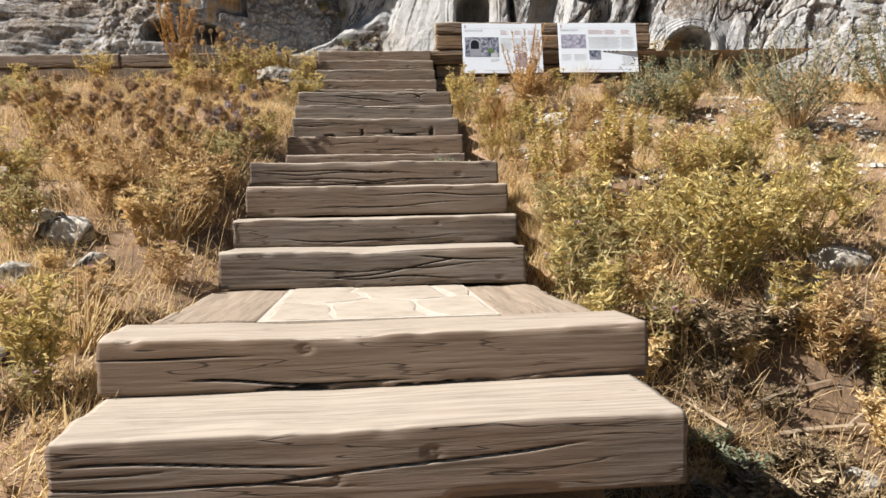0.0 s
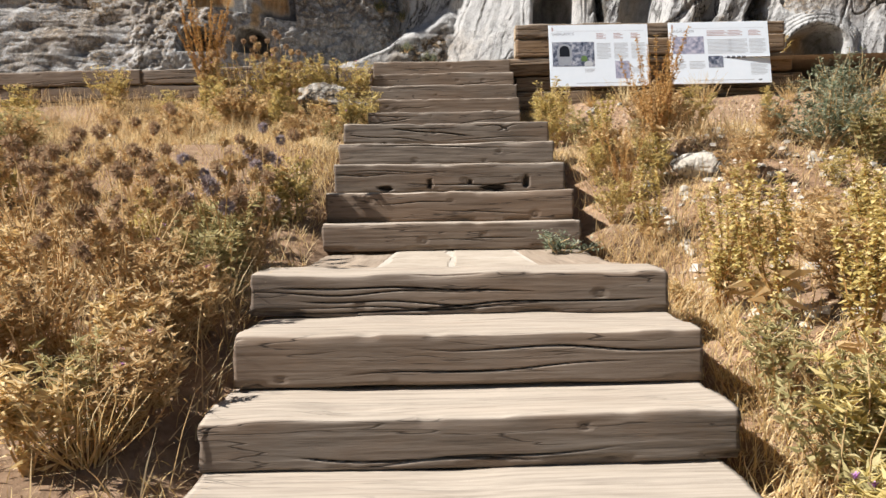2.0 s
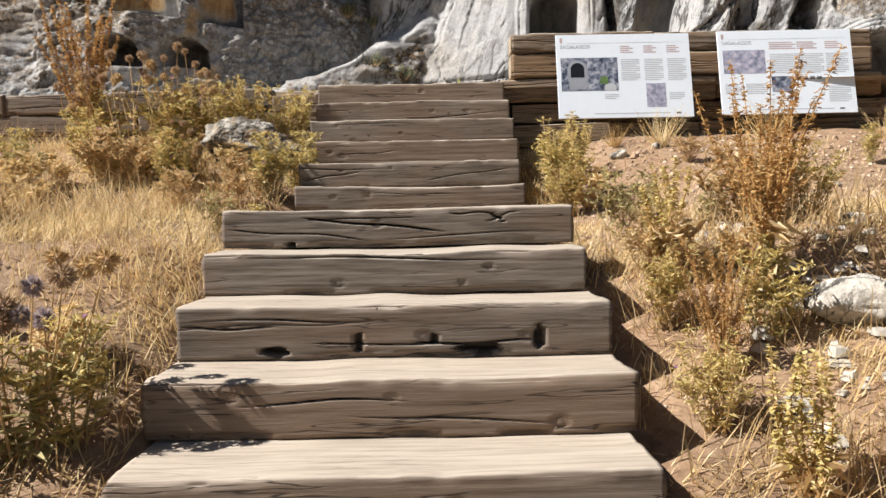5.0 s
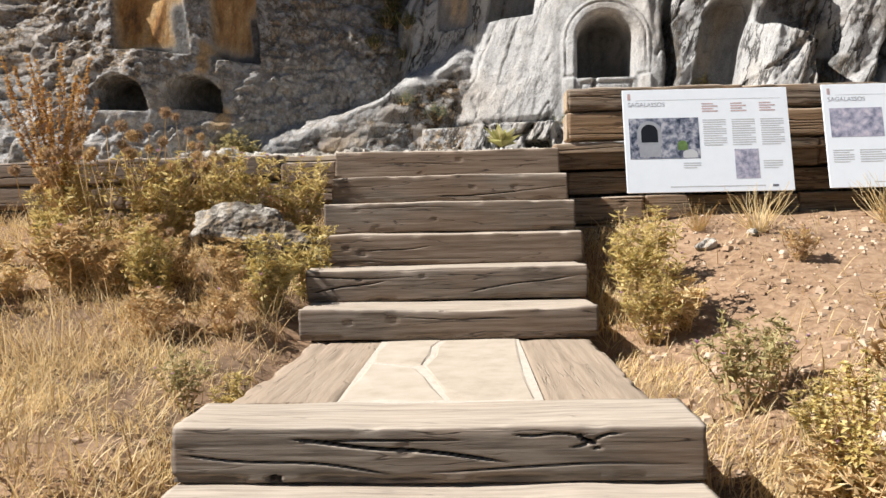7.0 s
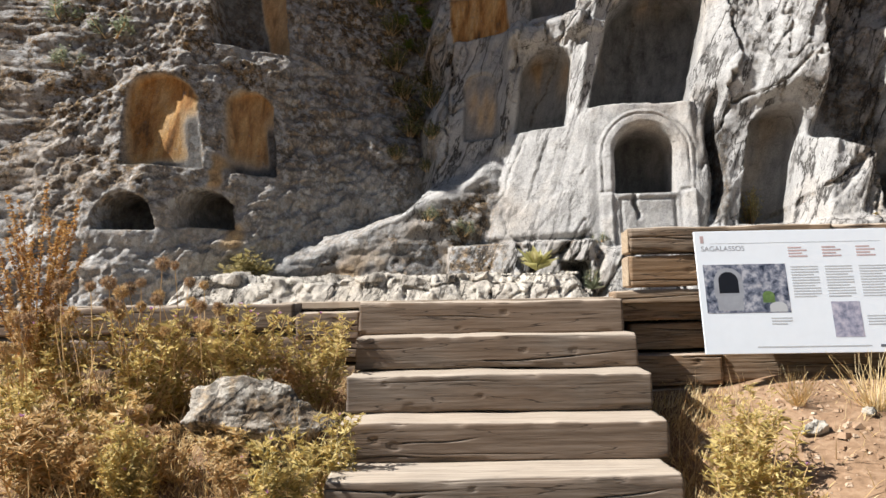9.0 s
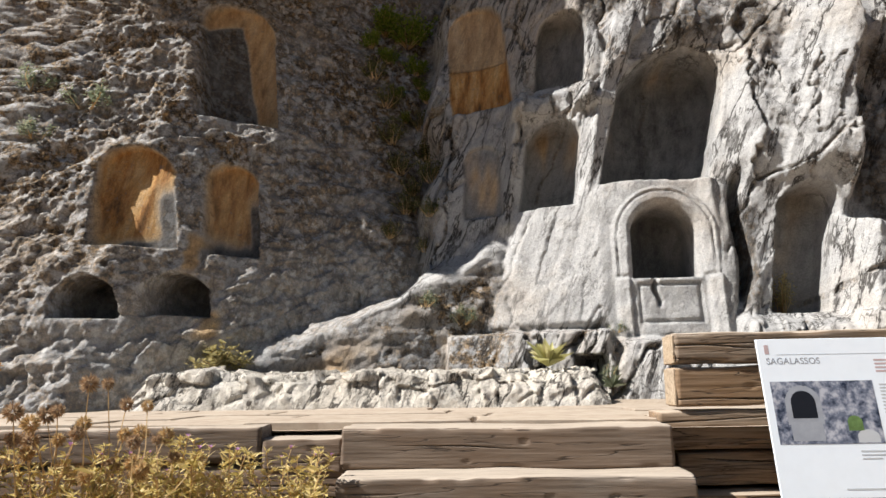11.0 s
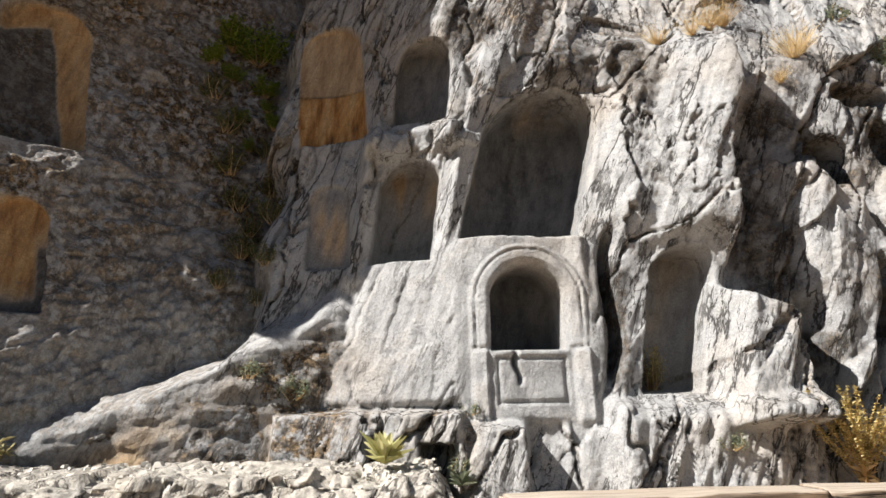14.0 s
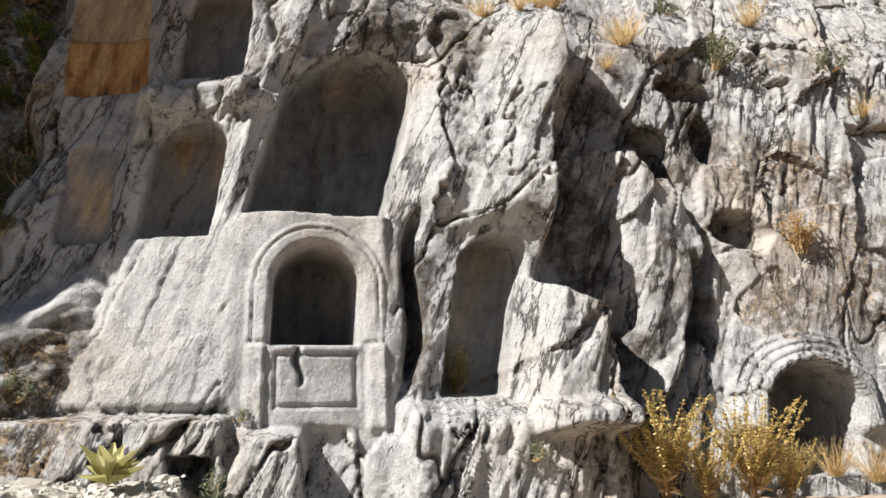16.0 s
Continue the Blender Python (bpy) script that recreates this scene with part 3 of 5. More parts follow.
for k, i in enumerate(LANDINGS):
    x, y, length, turn, top = STEPS[i]
    x2, y2 = STEPS[i + 1][:2]
    run = y2 - y - 0.30 + 0.06
    base = pose(x, y, top, 0, 0, turn)
    wide = 0.36 if k != 1 else 0.38
    half = length / 2 - 0.06
    bed = new("landing_bed", mesh_from("landing_bed", [(-half + wide - 0.004, 0.28, -0.001), (half - wide + 0.004, 0.28, -0.001), (half - wide + 0.004, 0.32 + run, -0.001), (-half + wide - 0.004, 0.32 + run, -0.001), (-half + wide - 0.004, 0.28, -0.25), (half - wide + 0.004, 0.28, -0.25), (half - wide + 0.004, 0.32 + run, -0.25), (-half + wide - 0.004, 0.32 + run, -0.25)],
        [(0, 1, 2, 3), (4, 7, 6, 5), (0, 4, 5, 1), (1, 5, 6, 2), (2, 6, 7, 3), (3, 7, 4, 0)], MORTAR, False))
    bed.matrix_world = base
    tagged(bed, "pale mortar bed of a stair landing with flagstones", "landing", kind="structure")
    for side in (-1, 1):
        ob = new("side_timber", timber_mesh("side_timber", run, wide, 0.17, 90 + 2 * k + side, 3, material=WOOD_TRODDEN))
        ob.matrix_world = base @ pose(side * half - (wide if side > 0 else -wide) * (1 if side > 0 else 0) + (0 if side > 0 else 0), 0.305 + run / 2, -0.006, 0, 0, 0) @ (pose(0, 0, 0, 0, 0, -90) if side < 0 else pose(wide, 0, 0, 0, 0, 90))
        tagged(ob, "flat grey timber bordering the flagstones of a landing", "timber", "timbers beside the landings")
    x0, x1 = -half + wide + 0.01, half - wide - 0.01
    for c, cut in enumerate(SLAB_CUTS[k]):
        me = slab_mesh("flagstone", [(lerp(x0, x1, a) + (0.006 if a < 0.5 else -0.006), lerp(0.31, 0.30 + run, b)) for a, b in cut], 0.045, 7 * k + c)
        ob = new("flagstone", me)
        ob.parent = bed
        ob.matrix_parent_inverse = Matrix.Identity(4)
        ob.location.z = -0.046

# ---- retaining walls of stacked timbers ----
wall_left = tagged(new("retaining_wall_left"), "low retaining wall of stacked grey timbers holding the terrace", "retaining wall", kind="structure")
wall_left.matrix_world = pose(-1.73, 10.44, 0, 0, 0, 2.5)
for row, (top, h) in enumerate(((3.37, 0.185), (3.18, 0.18), (2.995, 0.19))):
    x = 0.0
    for c in range(4):
        length = (0.42, 2.35, 2.6, 2.5)[c] if row == 0 else (1.6, 2.4, 2.2, 1.8)[c]
        ob = part("timber", timber_mesh("timber", length - 0.012, 0.2, h - 0.008, 130 + 7 * row + c, 3, material=WOOD, step=0.02), WOOD, wall_left)
        ob.location = (x - length / 2, random.uniform(-0.012, 0.012) + 0.01 * row, top + (0.006 if c else 0) - (0.05 if row == 0 and c == 0 else 0))
        x -= length
wall_right = tagged(new("retaining_wall_right"), "retaining wall of stacked brown timbers behind the information panels", "retaining wall", kind="structure")
wall_right.matrix_world = pose(-0.06, 10.64, 0, 0, 0, 3.5)
for row, (top, h, lengths) in enumerate(((3.815, 0.165, (1.25, 1.9)), (3.645, 0.205, (2.2, 0.95)), (3.43, 0.2, (1.9, 1.45)), (3.215, 0.17, (1.5, 1.9)), (3.03, 0.2, (0.55, 1.1, 1.75)), (2.82, 0.19, (1.7, 1.6)))):
    x = 0.0 if row != 2 else -0.1
    for c, length in enumerate(lengths):
        ob = part("timber", timber_mesh("timber", length - 0.014, 0.22, h - 0.008, 170 + 7 * row + c, 6, material=WOOD_WALL, step=0.02), WOOD_WALL, wall_right)
        ob.location = (x + length / 2, random.uniform(-0.02, 0.02) + (0.07 if row == 3 else 0), top)
        if c == 0 and row < 2:
            cap = boxed(0.012, 0.2, h - 0.02, 0.003, 1)
            end = part("end_grain", cap, WOOD_END, ob, "pale cut end of the timber")
            end.location = (-length / 2 + 0.0, 0.11, -h + 0.012)
        x += length

# ---- terrace in front of the cliff ----
tx, ty = np.arange(-9.5, 5.5, 0.1), np.concatenate([[10.62], np.arange(10.72, 15.6, 0.1)])
TX, TY = np.meshgrid(tx, ty)
TZ = 3.352 + 0.010 * fbm(TX * 1.5, TY * 1.5, 61) + 0.05 * smooth(12.6, 13.6, TY)
terrace = tagged(new("terrace", grid_mesh("terrace", np.stack([TX, TY, TZ], -1), DUST)), "dusty pale terrace at the foot of the cliff", "terrace", kind="structure")
PAVER = [slab_mesh("paving_slab", [(-w / 2, -d / 2), (w / 2, -d / 2), (w / 2, d / 2), (-w / 2, d / 2)], 0.05, 500 + k, PAVE) for k, (w, d) in enumerate(((0.95, 0.5), (0.7, 0.5), (1.2, 0.5)))]
for row in range(4):
    x = -7.2 + 0.3 * (row % 2)
    while x < (0.0 if row < 1 else 2.6):
        k = random.randrange(3)
        w = (0.95, 0.7, 1.2)[k]
        ob = new("paving_slab", PAVER[k])
        ob.parent = terrace
        ob.matrix_basis = pose(x + w / 2, 10.98 + 0.52 * row + 0.02 * x, 3.335 + random.uniform(-0.006, 0.004), 0, 0, random.uniform(-1, 1))
        x += w + 0.025

# ---- the cliff with its carved niches ----
PLAN_X = [-16, -12, -7, -5, -4, -3, -2.0, -1.72, 0, 1.8, 3.4, 5, 8, 14]
PLAN_Y = [11.0, 12.0, 13.0, 13.3, 14.2, 15.05, 15.7, 15.05, 14.45, 14.3, 14.1, 14.0, 13.4, 12.5]
PLAN_LEAN = [0.45, 0.45, 0.45, 0.5, 0.48, 0.45, 0.42, 0.37, 0.24, 0.23, 0.2, 0.25, 0.3, 0.3]
# centre x at the sill, half width, sill z, crown z, depth, stain, sideways lean for each metre of height
NICHES = [
    (0.645, 0.34, 4.61, 5.43, 0.95, 0.12, 0.02), (-0.53, 0.325, 5.52, 6.68, 0.62, 0.45, 0.13), (0.65, 0.60, 5.70, 7.46, 0.95, 0.55, 0.24), (-1.29, 0.42, 7.08, 8.90, 0.24, 0.95, -0.08),
    (-0.30, 0.31, 7.15, 8.26, 0.50, 0.6, 0.08), (-1.27, 0.25, 5.52, 6.55, 0.16, 0.6, -0.03), (1.88, 0.28, 4.20, 5.58, 0.55, 0.2, 0.20), (-4.33, 0.42, 6.86, 8.87, 0.46, 0.95, -0.18),
    (-4.92, 0.40, 5.04, 6.34, 0.36, 0.95, -0.22), (-4.08, 0.26, 5.02, 6.23, 0.34, 0.95, -0.17), (-5.09, 0.30, 4.25, 4.71, 0.75, 0.05, -0.2), (-4.38, 0.26, 4.30, 4.78, 0.75, 0.05, -0.2),
    (4.59, 0.46, 3.55, 4.47, 0.85, 0.45, 0.16)]

# how strongly each niche's inner shade is painted into the rock
SHADE_TINT = (0.95, 0.55, 0.95, 0.0, 0.75, 0.45, 0.5, 0.0, 0.0, 0.0, 0.95, 0.95, 0.8)


def cliff_plane(x, z):
    bend = (0.34 * smooth(6.5, 7.1, z) + 0.11 * (7.2 - z) + 0.15 * vnoise(z * 1.7, 0 * z, 8)) * np.exp(-((x + 2.0) / 0.55) ** 2)
    x = x + bend
    y = np.interp(x, PLAN_X, PLAN_Y) + np.interp(x, PLAN_X, PLAN_LEAN) * (z - 4.25)
    y = y + 0.55 * smooth(0.6, 2.2, x) * np.clip(z - 7.7, 0, 9)
    # added overhang, out of view high up, put there to shade the corner below
    shade_brow = 14.2 + 0.33 * (x + 4.3) + 0.25 * vnoise(x * 0.9, 0 * x, 63) + 0.1 * (z - 9.5)
    return lerp(y, np.minimum(y, shade_brow), smooth(9.35, 9.6, z) * smooth(-3.6, -4.0, x) * smooth(-6.7, -6.2, x))


def arch_inside(x, z, xc, w, zb, zt, lean=0.0):
    """How far a place lies inside an arched opening (minus: outside)."""
    x = x - lean * (z - zb)
    zs = max(zt - w, zb + 0.3 * (zt - zb))
    e = (zt - zs) / w
    straight = np.minimum(w - np.abs(x - xc), z - zb)
    round_ = w - np.hypot(x - xc, (z - zs) / e)
    return np.where(z > zs, round_, straight)


def cliff_surface(x, z):
    y = cliff_plane(x, z)
    left = smooth(-1.85, -2.15, x + 0.34 * smooth(6.5, 7.1, z) + 0.11 * (7.2 - z) + 0.12 * fbm(x * 2, z * 2, 7, 3))
    across, along = x * 0.93 - z * 0.36, x * 0.36 + z * 0.93
    warp = 0.10 * fbm(x * 1.1, z * 1.1, 3, 3) + 0.07 * fbm(x * 4.5, z * 4.5, 4, 4)
    a, ea = cells(across / 0.95 + warp, along / 2.3 + warp, 11, 0.5)
    b, eb = cells(across / 0.30 + 1.2 * warp, along / 1.3 + warp, 21, 0.55)
    c, ec = cells(across / 0.10 + 2 * warp, along / 0.30, 41, 0.6)
    q, eq = cells(x / 0.42 + warp, z / 0.36 + warp, 51, 0.6)
    some = smooth(-0.15, 0.2, fbm(x * 0.8, z * 0.8, 37, 3))
    few = smooth(0.0, 0.3, fbm(x * 1.3 + 8, z * 1.3, 39, 3))
    crag = np.abs(fbm(across * 9 + 3, along * 4, 73, 4))
    ragged = 0.05 * fbm(x * 11, z * 11, 35, 4)
    thin = 0.6 + 0.6 * vnoise(across * 0.8, along * 1.3, 36)
    fissure = smooth(0.06 * thin, 0.01, ea + 0.7 * ragged) + 0.30 * smooth(0.09, 0.0, eb + 1.2 * ragged) * some
    seam = fbm(across * 1.5 + 5, along * 0.42, 852, 4)
    twig = fbm(across * 3.4, along * 1.0 + 9, 821, 4)
    crack = smooth(0.022, 0.003, np.abs(seam)) * smooth(-0.15, 0.15, fbm(x * 0.7, z * 0.7, 813, 3)) + 0.6 * smooth(0.034, 0.004, np.abs(twig)) * smooth(0.0, 0.25, fbm(x * 0.9 + 3, z * 0.9, 823, 3))
    crack = np.clip(crack, 0, 1)
    flute = np.abs(fbm(across * 5 + 0.6 * warp, along * 0.8, 841, 3)) + 0.5 * np.abs(fbm(across * 12, along * 1.6, 843, 3))
    chipped = np.clip(fbm(x * 15, z * 15, 845, 4), -0.5, 0.15)
    rough = -0.11 * crack + 0.20 * a + 0.075 * b + 0.015 * c * few - 0.08 * fissure - 0.022 * crag * (0.4 + few) - 0.06 * flute * (0.35 + some) + 0.06 * fbm(across * 1.2, along * 0.6, 33, 4) + 0.013 * fbm(x * 7, z * 7, 71, 5) + 0.012 * chipped + 0.006 * fbm(x * 24, z * 24, 72, 2)
    pitted = 0.16 * fbm(x * 0.9, z * 0.9, 81, 4) + 0.06 * q - 0.02 * smooth(0.1, 0.0, eq) + 0.11 * fbm(x * 5, z * 5, 91, 5) + 0.05 * fbm(x * 17, z * 17, 93, 3) + 0.02 * c
    out = lerp(rough, pitted, left)
    # buttresses, clefts and ledges
    wave = 0.10 * fbm(z * 1.6 + 2, z * 0.5, 57, 4) + 0.05 * fbm(x * 4, z * 4, 58, 3)
    rib = x - 2.42 - 0.10 * (z - 5.4) - 0.18 * smooth(6.2, 7.3, z) - wave
    out = out + 0.55 * smooth(-0.95, -0.02, rib) * smooth(0.16, 0.0, rib) * smooth(4.7, 5.9, z) * smooth(8.6, 7.3, z)
    out = out - 0.18 * smooth(0.0, 0.12, rib) * smooth(0.95, 0.35, rib) * smooth(4.9, 5.3, z) * smooth(7.4, 6.7, z)
    lump = smooth(0.0, 0.14, np.minimum(np.minimum(x - 2.2 - 0.10 * (z - 4.1), 3.0 - x + 0.5 * wave), np.minimum(z - 3.9, 5.15 - z - 0.42 * (x - 2.5) + wave)))
    out = out + 0.46 * lump
    out = out - 0.30 * smooth(3.0, 3.08, x) * smooth(3.42, 3.2, x) * smooth(3.9, 4.2, z) * smooth(5.15, 4.8, z)
    edge_x = np.interp(z, [3.7, 4.47, 5.5, 6.3, 6.9], [3.02, 3.62, 4.08, 3.85, 3.56]) + 0.6 * wave
    out = out + 0.16 * smooth(3.1, 3.4, x) * smooth(0.05, -0.02, x - edge_x) * smooth(6.7, 6.3, z)
    out = out - 0.38 * np.exp(-((x - edge_x - 0.05) / 0.065) ** 2) * smooth(3.6, 3.9, z) * smooth(7.0, 6.6, z) * (0.55 + 0.45 * vnoise(z * 3, 0 * z, 59))
    slope_x = x - 4.05 + 0.25 * (z - 5.5)
    out = lerp(out, 0.25 * out + 0.06, smooth(0.1, 0.35, slope_x) * smooth(6.0, 5.4, z) * smooth(5.6, 5.0, x - 0.2 * (z - 4.5)))
    out = out - 0.30 * np.exp(-((x - 1.42 - 0.10 * (z - 5) + 0.05 * np.sin(z * 5) + 0.3 * wave) / 0.055) ** 2) * smooth(3.9, 4.3, z) * smooth(5.9, 5.6, z)
    pier = x - 0.02 - 0.235 * (z - 5.6)
    out = lerp(out, 0.15 * out + 0.16, smooth(-0.22, -0.16, pier) * smooth(0.10, 0.04, pier) * smooth(5.3, 5.6, z) * smooth(8.3, 7.6, z))
    out = out + 0.07 * smooth(-0.27, -0.22, pier) * smooth(0.12, 0.08, pier) * smooth(6.72, 6.76, z) * smooth(6.90, 6.86, z)
    out = out + 0.24 * np.exp(-((x + 0.98 - 0.13 * (z - 5.6)) / 0.10) ** 2) * smooth(5.2, 5.5, z) * smooth(8.2, 7.4, z)
    out = out + 0.22 * smooth(6.66, 6.78, z) * smooth(7.14, 7.02, z) * smooth(-1.0, -0.85, x) * smooth(0.15, 0.0, x)
    out = out + 0.20 * np.exp(-((x - 1.72 - 0.12 * (z - 6)) / 0.22) ** 2) * smooth(5.5, 6.0, z) * smooth(8.4, 7.8, z)
    out = out - 0.16 * smooth(0.34, 0.10, np.hypot(x - 1.62, z - 7.45) + 0.25 * fbm(x * 4, z * 4, 61, 3))
    for bx, bz, rx, rz, deep in ((3.8, 6.5, 0.28, 0.28, 0.5), (4.5, 6.7, 0.16, 0.3, 0.35), (4.48, 5.7, 0.25, 0.2, 0.4), (3.95, 5.0, 0.09, 0.45, 0.4), (1.95, 7.65, 0.2, 0.3, 0.12), (4.4, 7.3, 0.3, 0.15, 0.3)):
        edge = np.exp(-((x - bx) / rx) ** 2 - ((z - bz) / rz) ** 2) + 0.35 * fbm(x * 3.2, z * 3.2, 550, 4)
        out = out - deep * smooth(0.3, 0.6, edge)
    out = out + (0.34 - 0.10 * flute) * smooth(4.22, 4.10, z + 0.05 * fbm(x * 5, z * 2, 62, 3)) * smooth(1.15, 1.4, x) * smooth(3.1, 2.8, x)
    crest = 3.95 + (x + 3.75) * 0.486 + 0.05 * vnoise(x * 4, 0 * x, 5)
    block = smooth(-1.72, -1.6, x) * smooth(0.62, 0.5, x)
    out = out + block * 0.42 * smooth(4.12, 4.05, z)
    notch = smooth(-0.36, -0.31, x) * smooth(-0.02, -0.10, x) * smooth(3.84, 3.79, z)
    out = out - 0.5 * notch
    cut = smooth(-0.70, -0.685, x) * smooth(-0.64, -0.655, x)
    out = out - 0.10 * cut * smooth(4.2, 4.0, z)
    out = out * smooth(3.1, 3.5, z + 0.3)
    # carved places are dressed smooth
    stain, near, shade_tint, inside = np.zeros_like(x), np.zeros_like(x), np.zeros_like(x), np.zeros_like(x)
    calm = np.ones_like(x)
    for k, (xc, w, zb, zt, deep, st, lean) in enumerate(NICHES):
        d = arch_inside(x, z, xc, w, zb, zt, lean)
        calm = np.minimum(calm, 1 - (0.55 if k else 0.8) * smooth(-0.22, -0.03, d))
    apron = smooth(-1.12, -0.85, x - 0.2 * (z - 5) + 0.12 * fbm(x * 3, z * 3, 18, 3)) * smooth(1.42, 1.3, x) * smooth(4.08, 4.2, z) * smooth(5.72, 5.55, z)
    bumpy = 0.04 * fbm(x * 3, z * 3, 17, 3)
    frame_ = bumpy + np.minimum(np.minimum(x - 0.02, 1.22 - x), np.minimum(z - 3.98, 6.02 - z))
    frame_ = np.minimum(frame_, 0.66 + bumpy - np.hypot(x - 0.655, np.maximum(z - 5.36, 0)))
    slab = smooth(-0.06, 0.05, frame_)
    calm = np.minimum(calm, 1 - 0.93 * slab)
    y = lerp(y - out * calm, y - 0.10 - 0.30 * np.clip(out, -0.4, 0.12) * calm, apron)
    face = np.interp(x, [-4.2, -3.0, -1.0], [13.95, 14.6, 14.9]) - 0.14 * np.exp(-((x + 2.2) / 0.9) ** 2) + 0.16 * (z - 4.2) - 0.07 * rough - 0.045 * fbm(x * 4, z * 9, 19, 5)
    ramp_ = smooth(-4.2, -3.9, x) * smooth(-0.95, -1.10, x + 0.1 * (z - 5)) * smooth(crest + 0.10, crest - 0.24, z)
    y = lerp(y, np.minimum(y, face), ramp_)
    y = lerp(y, 14.28 + 0.19 * (z - 4.2) + 0.05 * (x - 0.655) - 0.02 * fbm(x * 5, z * 5, 15) - 0.10 * (smooth(1.0, 1.3, x) - smooth(0.45, 0.05, x)), slab)
    # mouldings round the two framed tombs
    d = arch_inside(x, z, *NICHES[0][:4], NICHES[0][6])
    band = slab * smooth(4.62, 4.66, z)
    y = y - 0.035 * band * smooth(-0.135, -0.125, d) * smooth(-0.03, -0.04, d)
    y = y - 0.03 * band * smooth(-0.185, -0.175, d) * smooth(-0.14, -0.15, d)
    post = slab * smooth(4.63, 4.6, z)
    y = y - 0.045 * post * (smooth(0.13, 0.14, x) * smooth(0.27, 0.26, x) + smooth(1.04, 1.05, x) * smooth(1.18, 1.17, x))
    tablet = np.minimum(np.minimum(x - 0.33, 0.98 - x), np.minimum(z - 4.13, 4.56 - z))
    y = y + 0.03 * smooth(0.0, 0.012, tablet) - 0.022 * smooth(0.035, 0.045, tablet)
    y = y + 0.14 * np.exp(-((x - 0.525 + 0.05 * (z - 4.4) - 0.02 * np.sin(z * 22)) / 0.018) ** 2) * smooth(4.28, 4.36, z) * smooth(4.62, 4.58, z)
    d = arch_inside(x, z, *NICHES[12][:4], NICHES[12][6])
    for r in range(4):
        y = y - 0.05 * smooth(-0.065 * (r + 1) - 0.006, -0.065 * (r + 1) + 0.006, d) * smooth(0.0, -0.01, d) * smooth(3.85, 3.95, z) + 0.02 * np.exp(-((d + 0.065 * (r + 0.5)) / 0.012) ** 2) * smooth(3.85, 3.95, z)
    # hollow out the niches
    for k, (xc, w, zb, zt, deep, st, lean) in enumerate(NICHES):
        ragged = 0.0 if k in (0, 12) else 0.018 * fbm(x * 6, z * 6, 300 + k, 3)
        d = arch_inside(x, z, xc, w, zb, zt, lean) + ragged
        s = smooth(-0.004, 0.035, d)
        mid = xc + lean * (z - zb)
        floor_y = 14.36 + deep * (1 - 0.30 * ((x - mid) / w) ** 2) + 0.02 * fbm(x * 4, z * 4, 200 + k)
        if k:
            floor_y = cliff_plane(lerp(mid, x, 0.6), zb + 0.75 * (z - zb)) + deep * (1 - 0.30 * ((x - mid) / w) ** 2) + 0.02 * fbm(x * 4, z * 4, 200 + k)
        if k == 3:
            floor_y = floor_y - 0.06 * smooth(7.86, 7.80, z + 0.03 * fbm(x * 4, z, 44, 2))
        back = floor_y
        inside = np.maximum(inside, s)
        y = np.where(s > 0, lerp(y, np.maximum(back, y), s), y)
        blotch = smooth(-0.35, 0.35, fbm(x * 3.2, z * 0.9, 400 + k, 4) + (0.25 if st > 0.9 else -0.15))
        if st > 0.9:
            u, v = (x - mid) / w, (z - zb) / (zt - zb)
            wob = 0.16 * fbm(x * 3, z * 1.5, 420 + k, 4)
            if k == 3:
                tone = 0.42 + 0.5 * smooth(0.44, 0.40, v + 0.3 * wob)
            elif k == 7:
                tone = (0.46 + 0.2 * blotch) * np.maximum(smooth(-0.08, 0.08, u - 0.25 * (1 - v) + wob), smooth(0.82, 0.88, v + 0.1 * u ** 2))
            elif k == 8:
                tone = (0.48 + 0.5 * blotch) * (1 - smooth(0.30, 0.60, u + 1.5 * wob) * smooth(0.75, 0.40, v + wob)) * smooth(0.02, 0.2, v + wob)
            else:
                tone = (0.40 + 0.38 * blotch) * (1 - smooth(0.30, 0.60, u + 1.5 * wob) * smooth(0.8, 0.45, v + wob)) * smooth(0.0, 0.3, v + wob)
            stain = np.maximum(stain, s * tone)
            # the shadowed side of the stained niches, painted dark grey
            shade_tint = np.maximum(shade_tint, 0.9 * s * smooth(0.3, 0.1, tone))
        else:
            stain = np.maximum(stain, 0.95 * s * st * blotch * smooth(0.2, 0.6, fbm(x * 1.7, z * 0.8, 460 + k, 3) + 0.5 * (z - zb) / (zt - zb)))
        # deep shade inside the niche, put into the colour
        shade_tint = np.maximum(shade_tint, s * (1 - smooth(0.1, 0.3, stain)) * SHADE_TINT[k] * (0.55 + 0.45 * smooth(-0.5, 0.3, fbm(x * 2.2, z * 1.2, 600 + k, 3) + 0.25)))
        near = np.maximum(near, smooth(-0.12, 0.0, d) * (1 - s))
    drip = smooth(0.10, 0.03, np.abs(x + 4.44 + 0.2 * (z - 5.1) + 0.10 * fbm(x * 4, z * 4, 47, 3))) * smooth(5.35, 5.15, z) * smooth(4.72, 4.9, z)
    drip = np.maximum(drip, smooth(0.16, 0.04, np.hypot(x + 4.08, 0.7 * (z - 4.22)) + 0.08 * fbm(x * 5, z * 5, 48, 3)))
    stain = np.maximum(stain, 0.6 * drip)
    # lichen of the left wall, laid on heavier to carry its shade too
    lich_shade = np.clip(left * (0.85 + 0.15 * smooth(-4.2, -5.2, x)) * (1.1 + 0.6 * fbm(x * 1.3, z * 1.3, 500)) * (0.60 + 0.40 * smooth(4.4, 5.7, z - 0.25 * fbm(x, z, 6))), 0, 1)
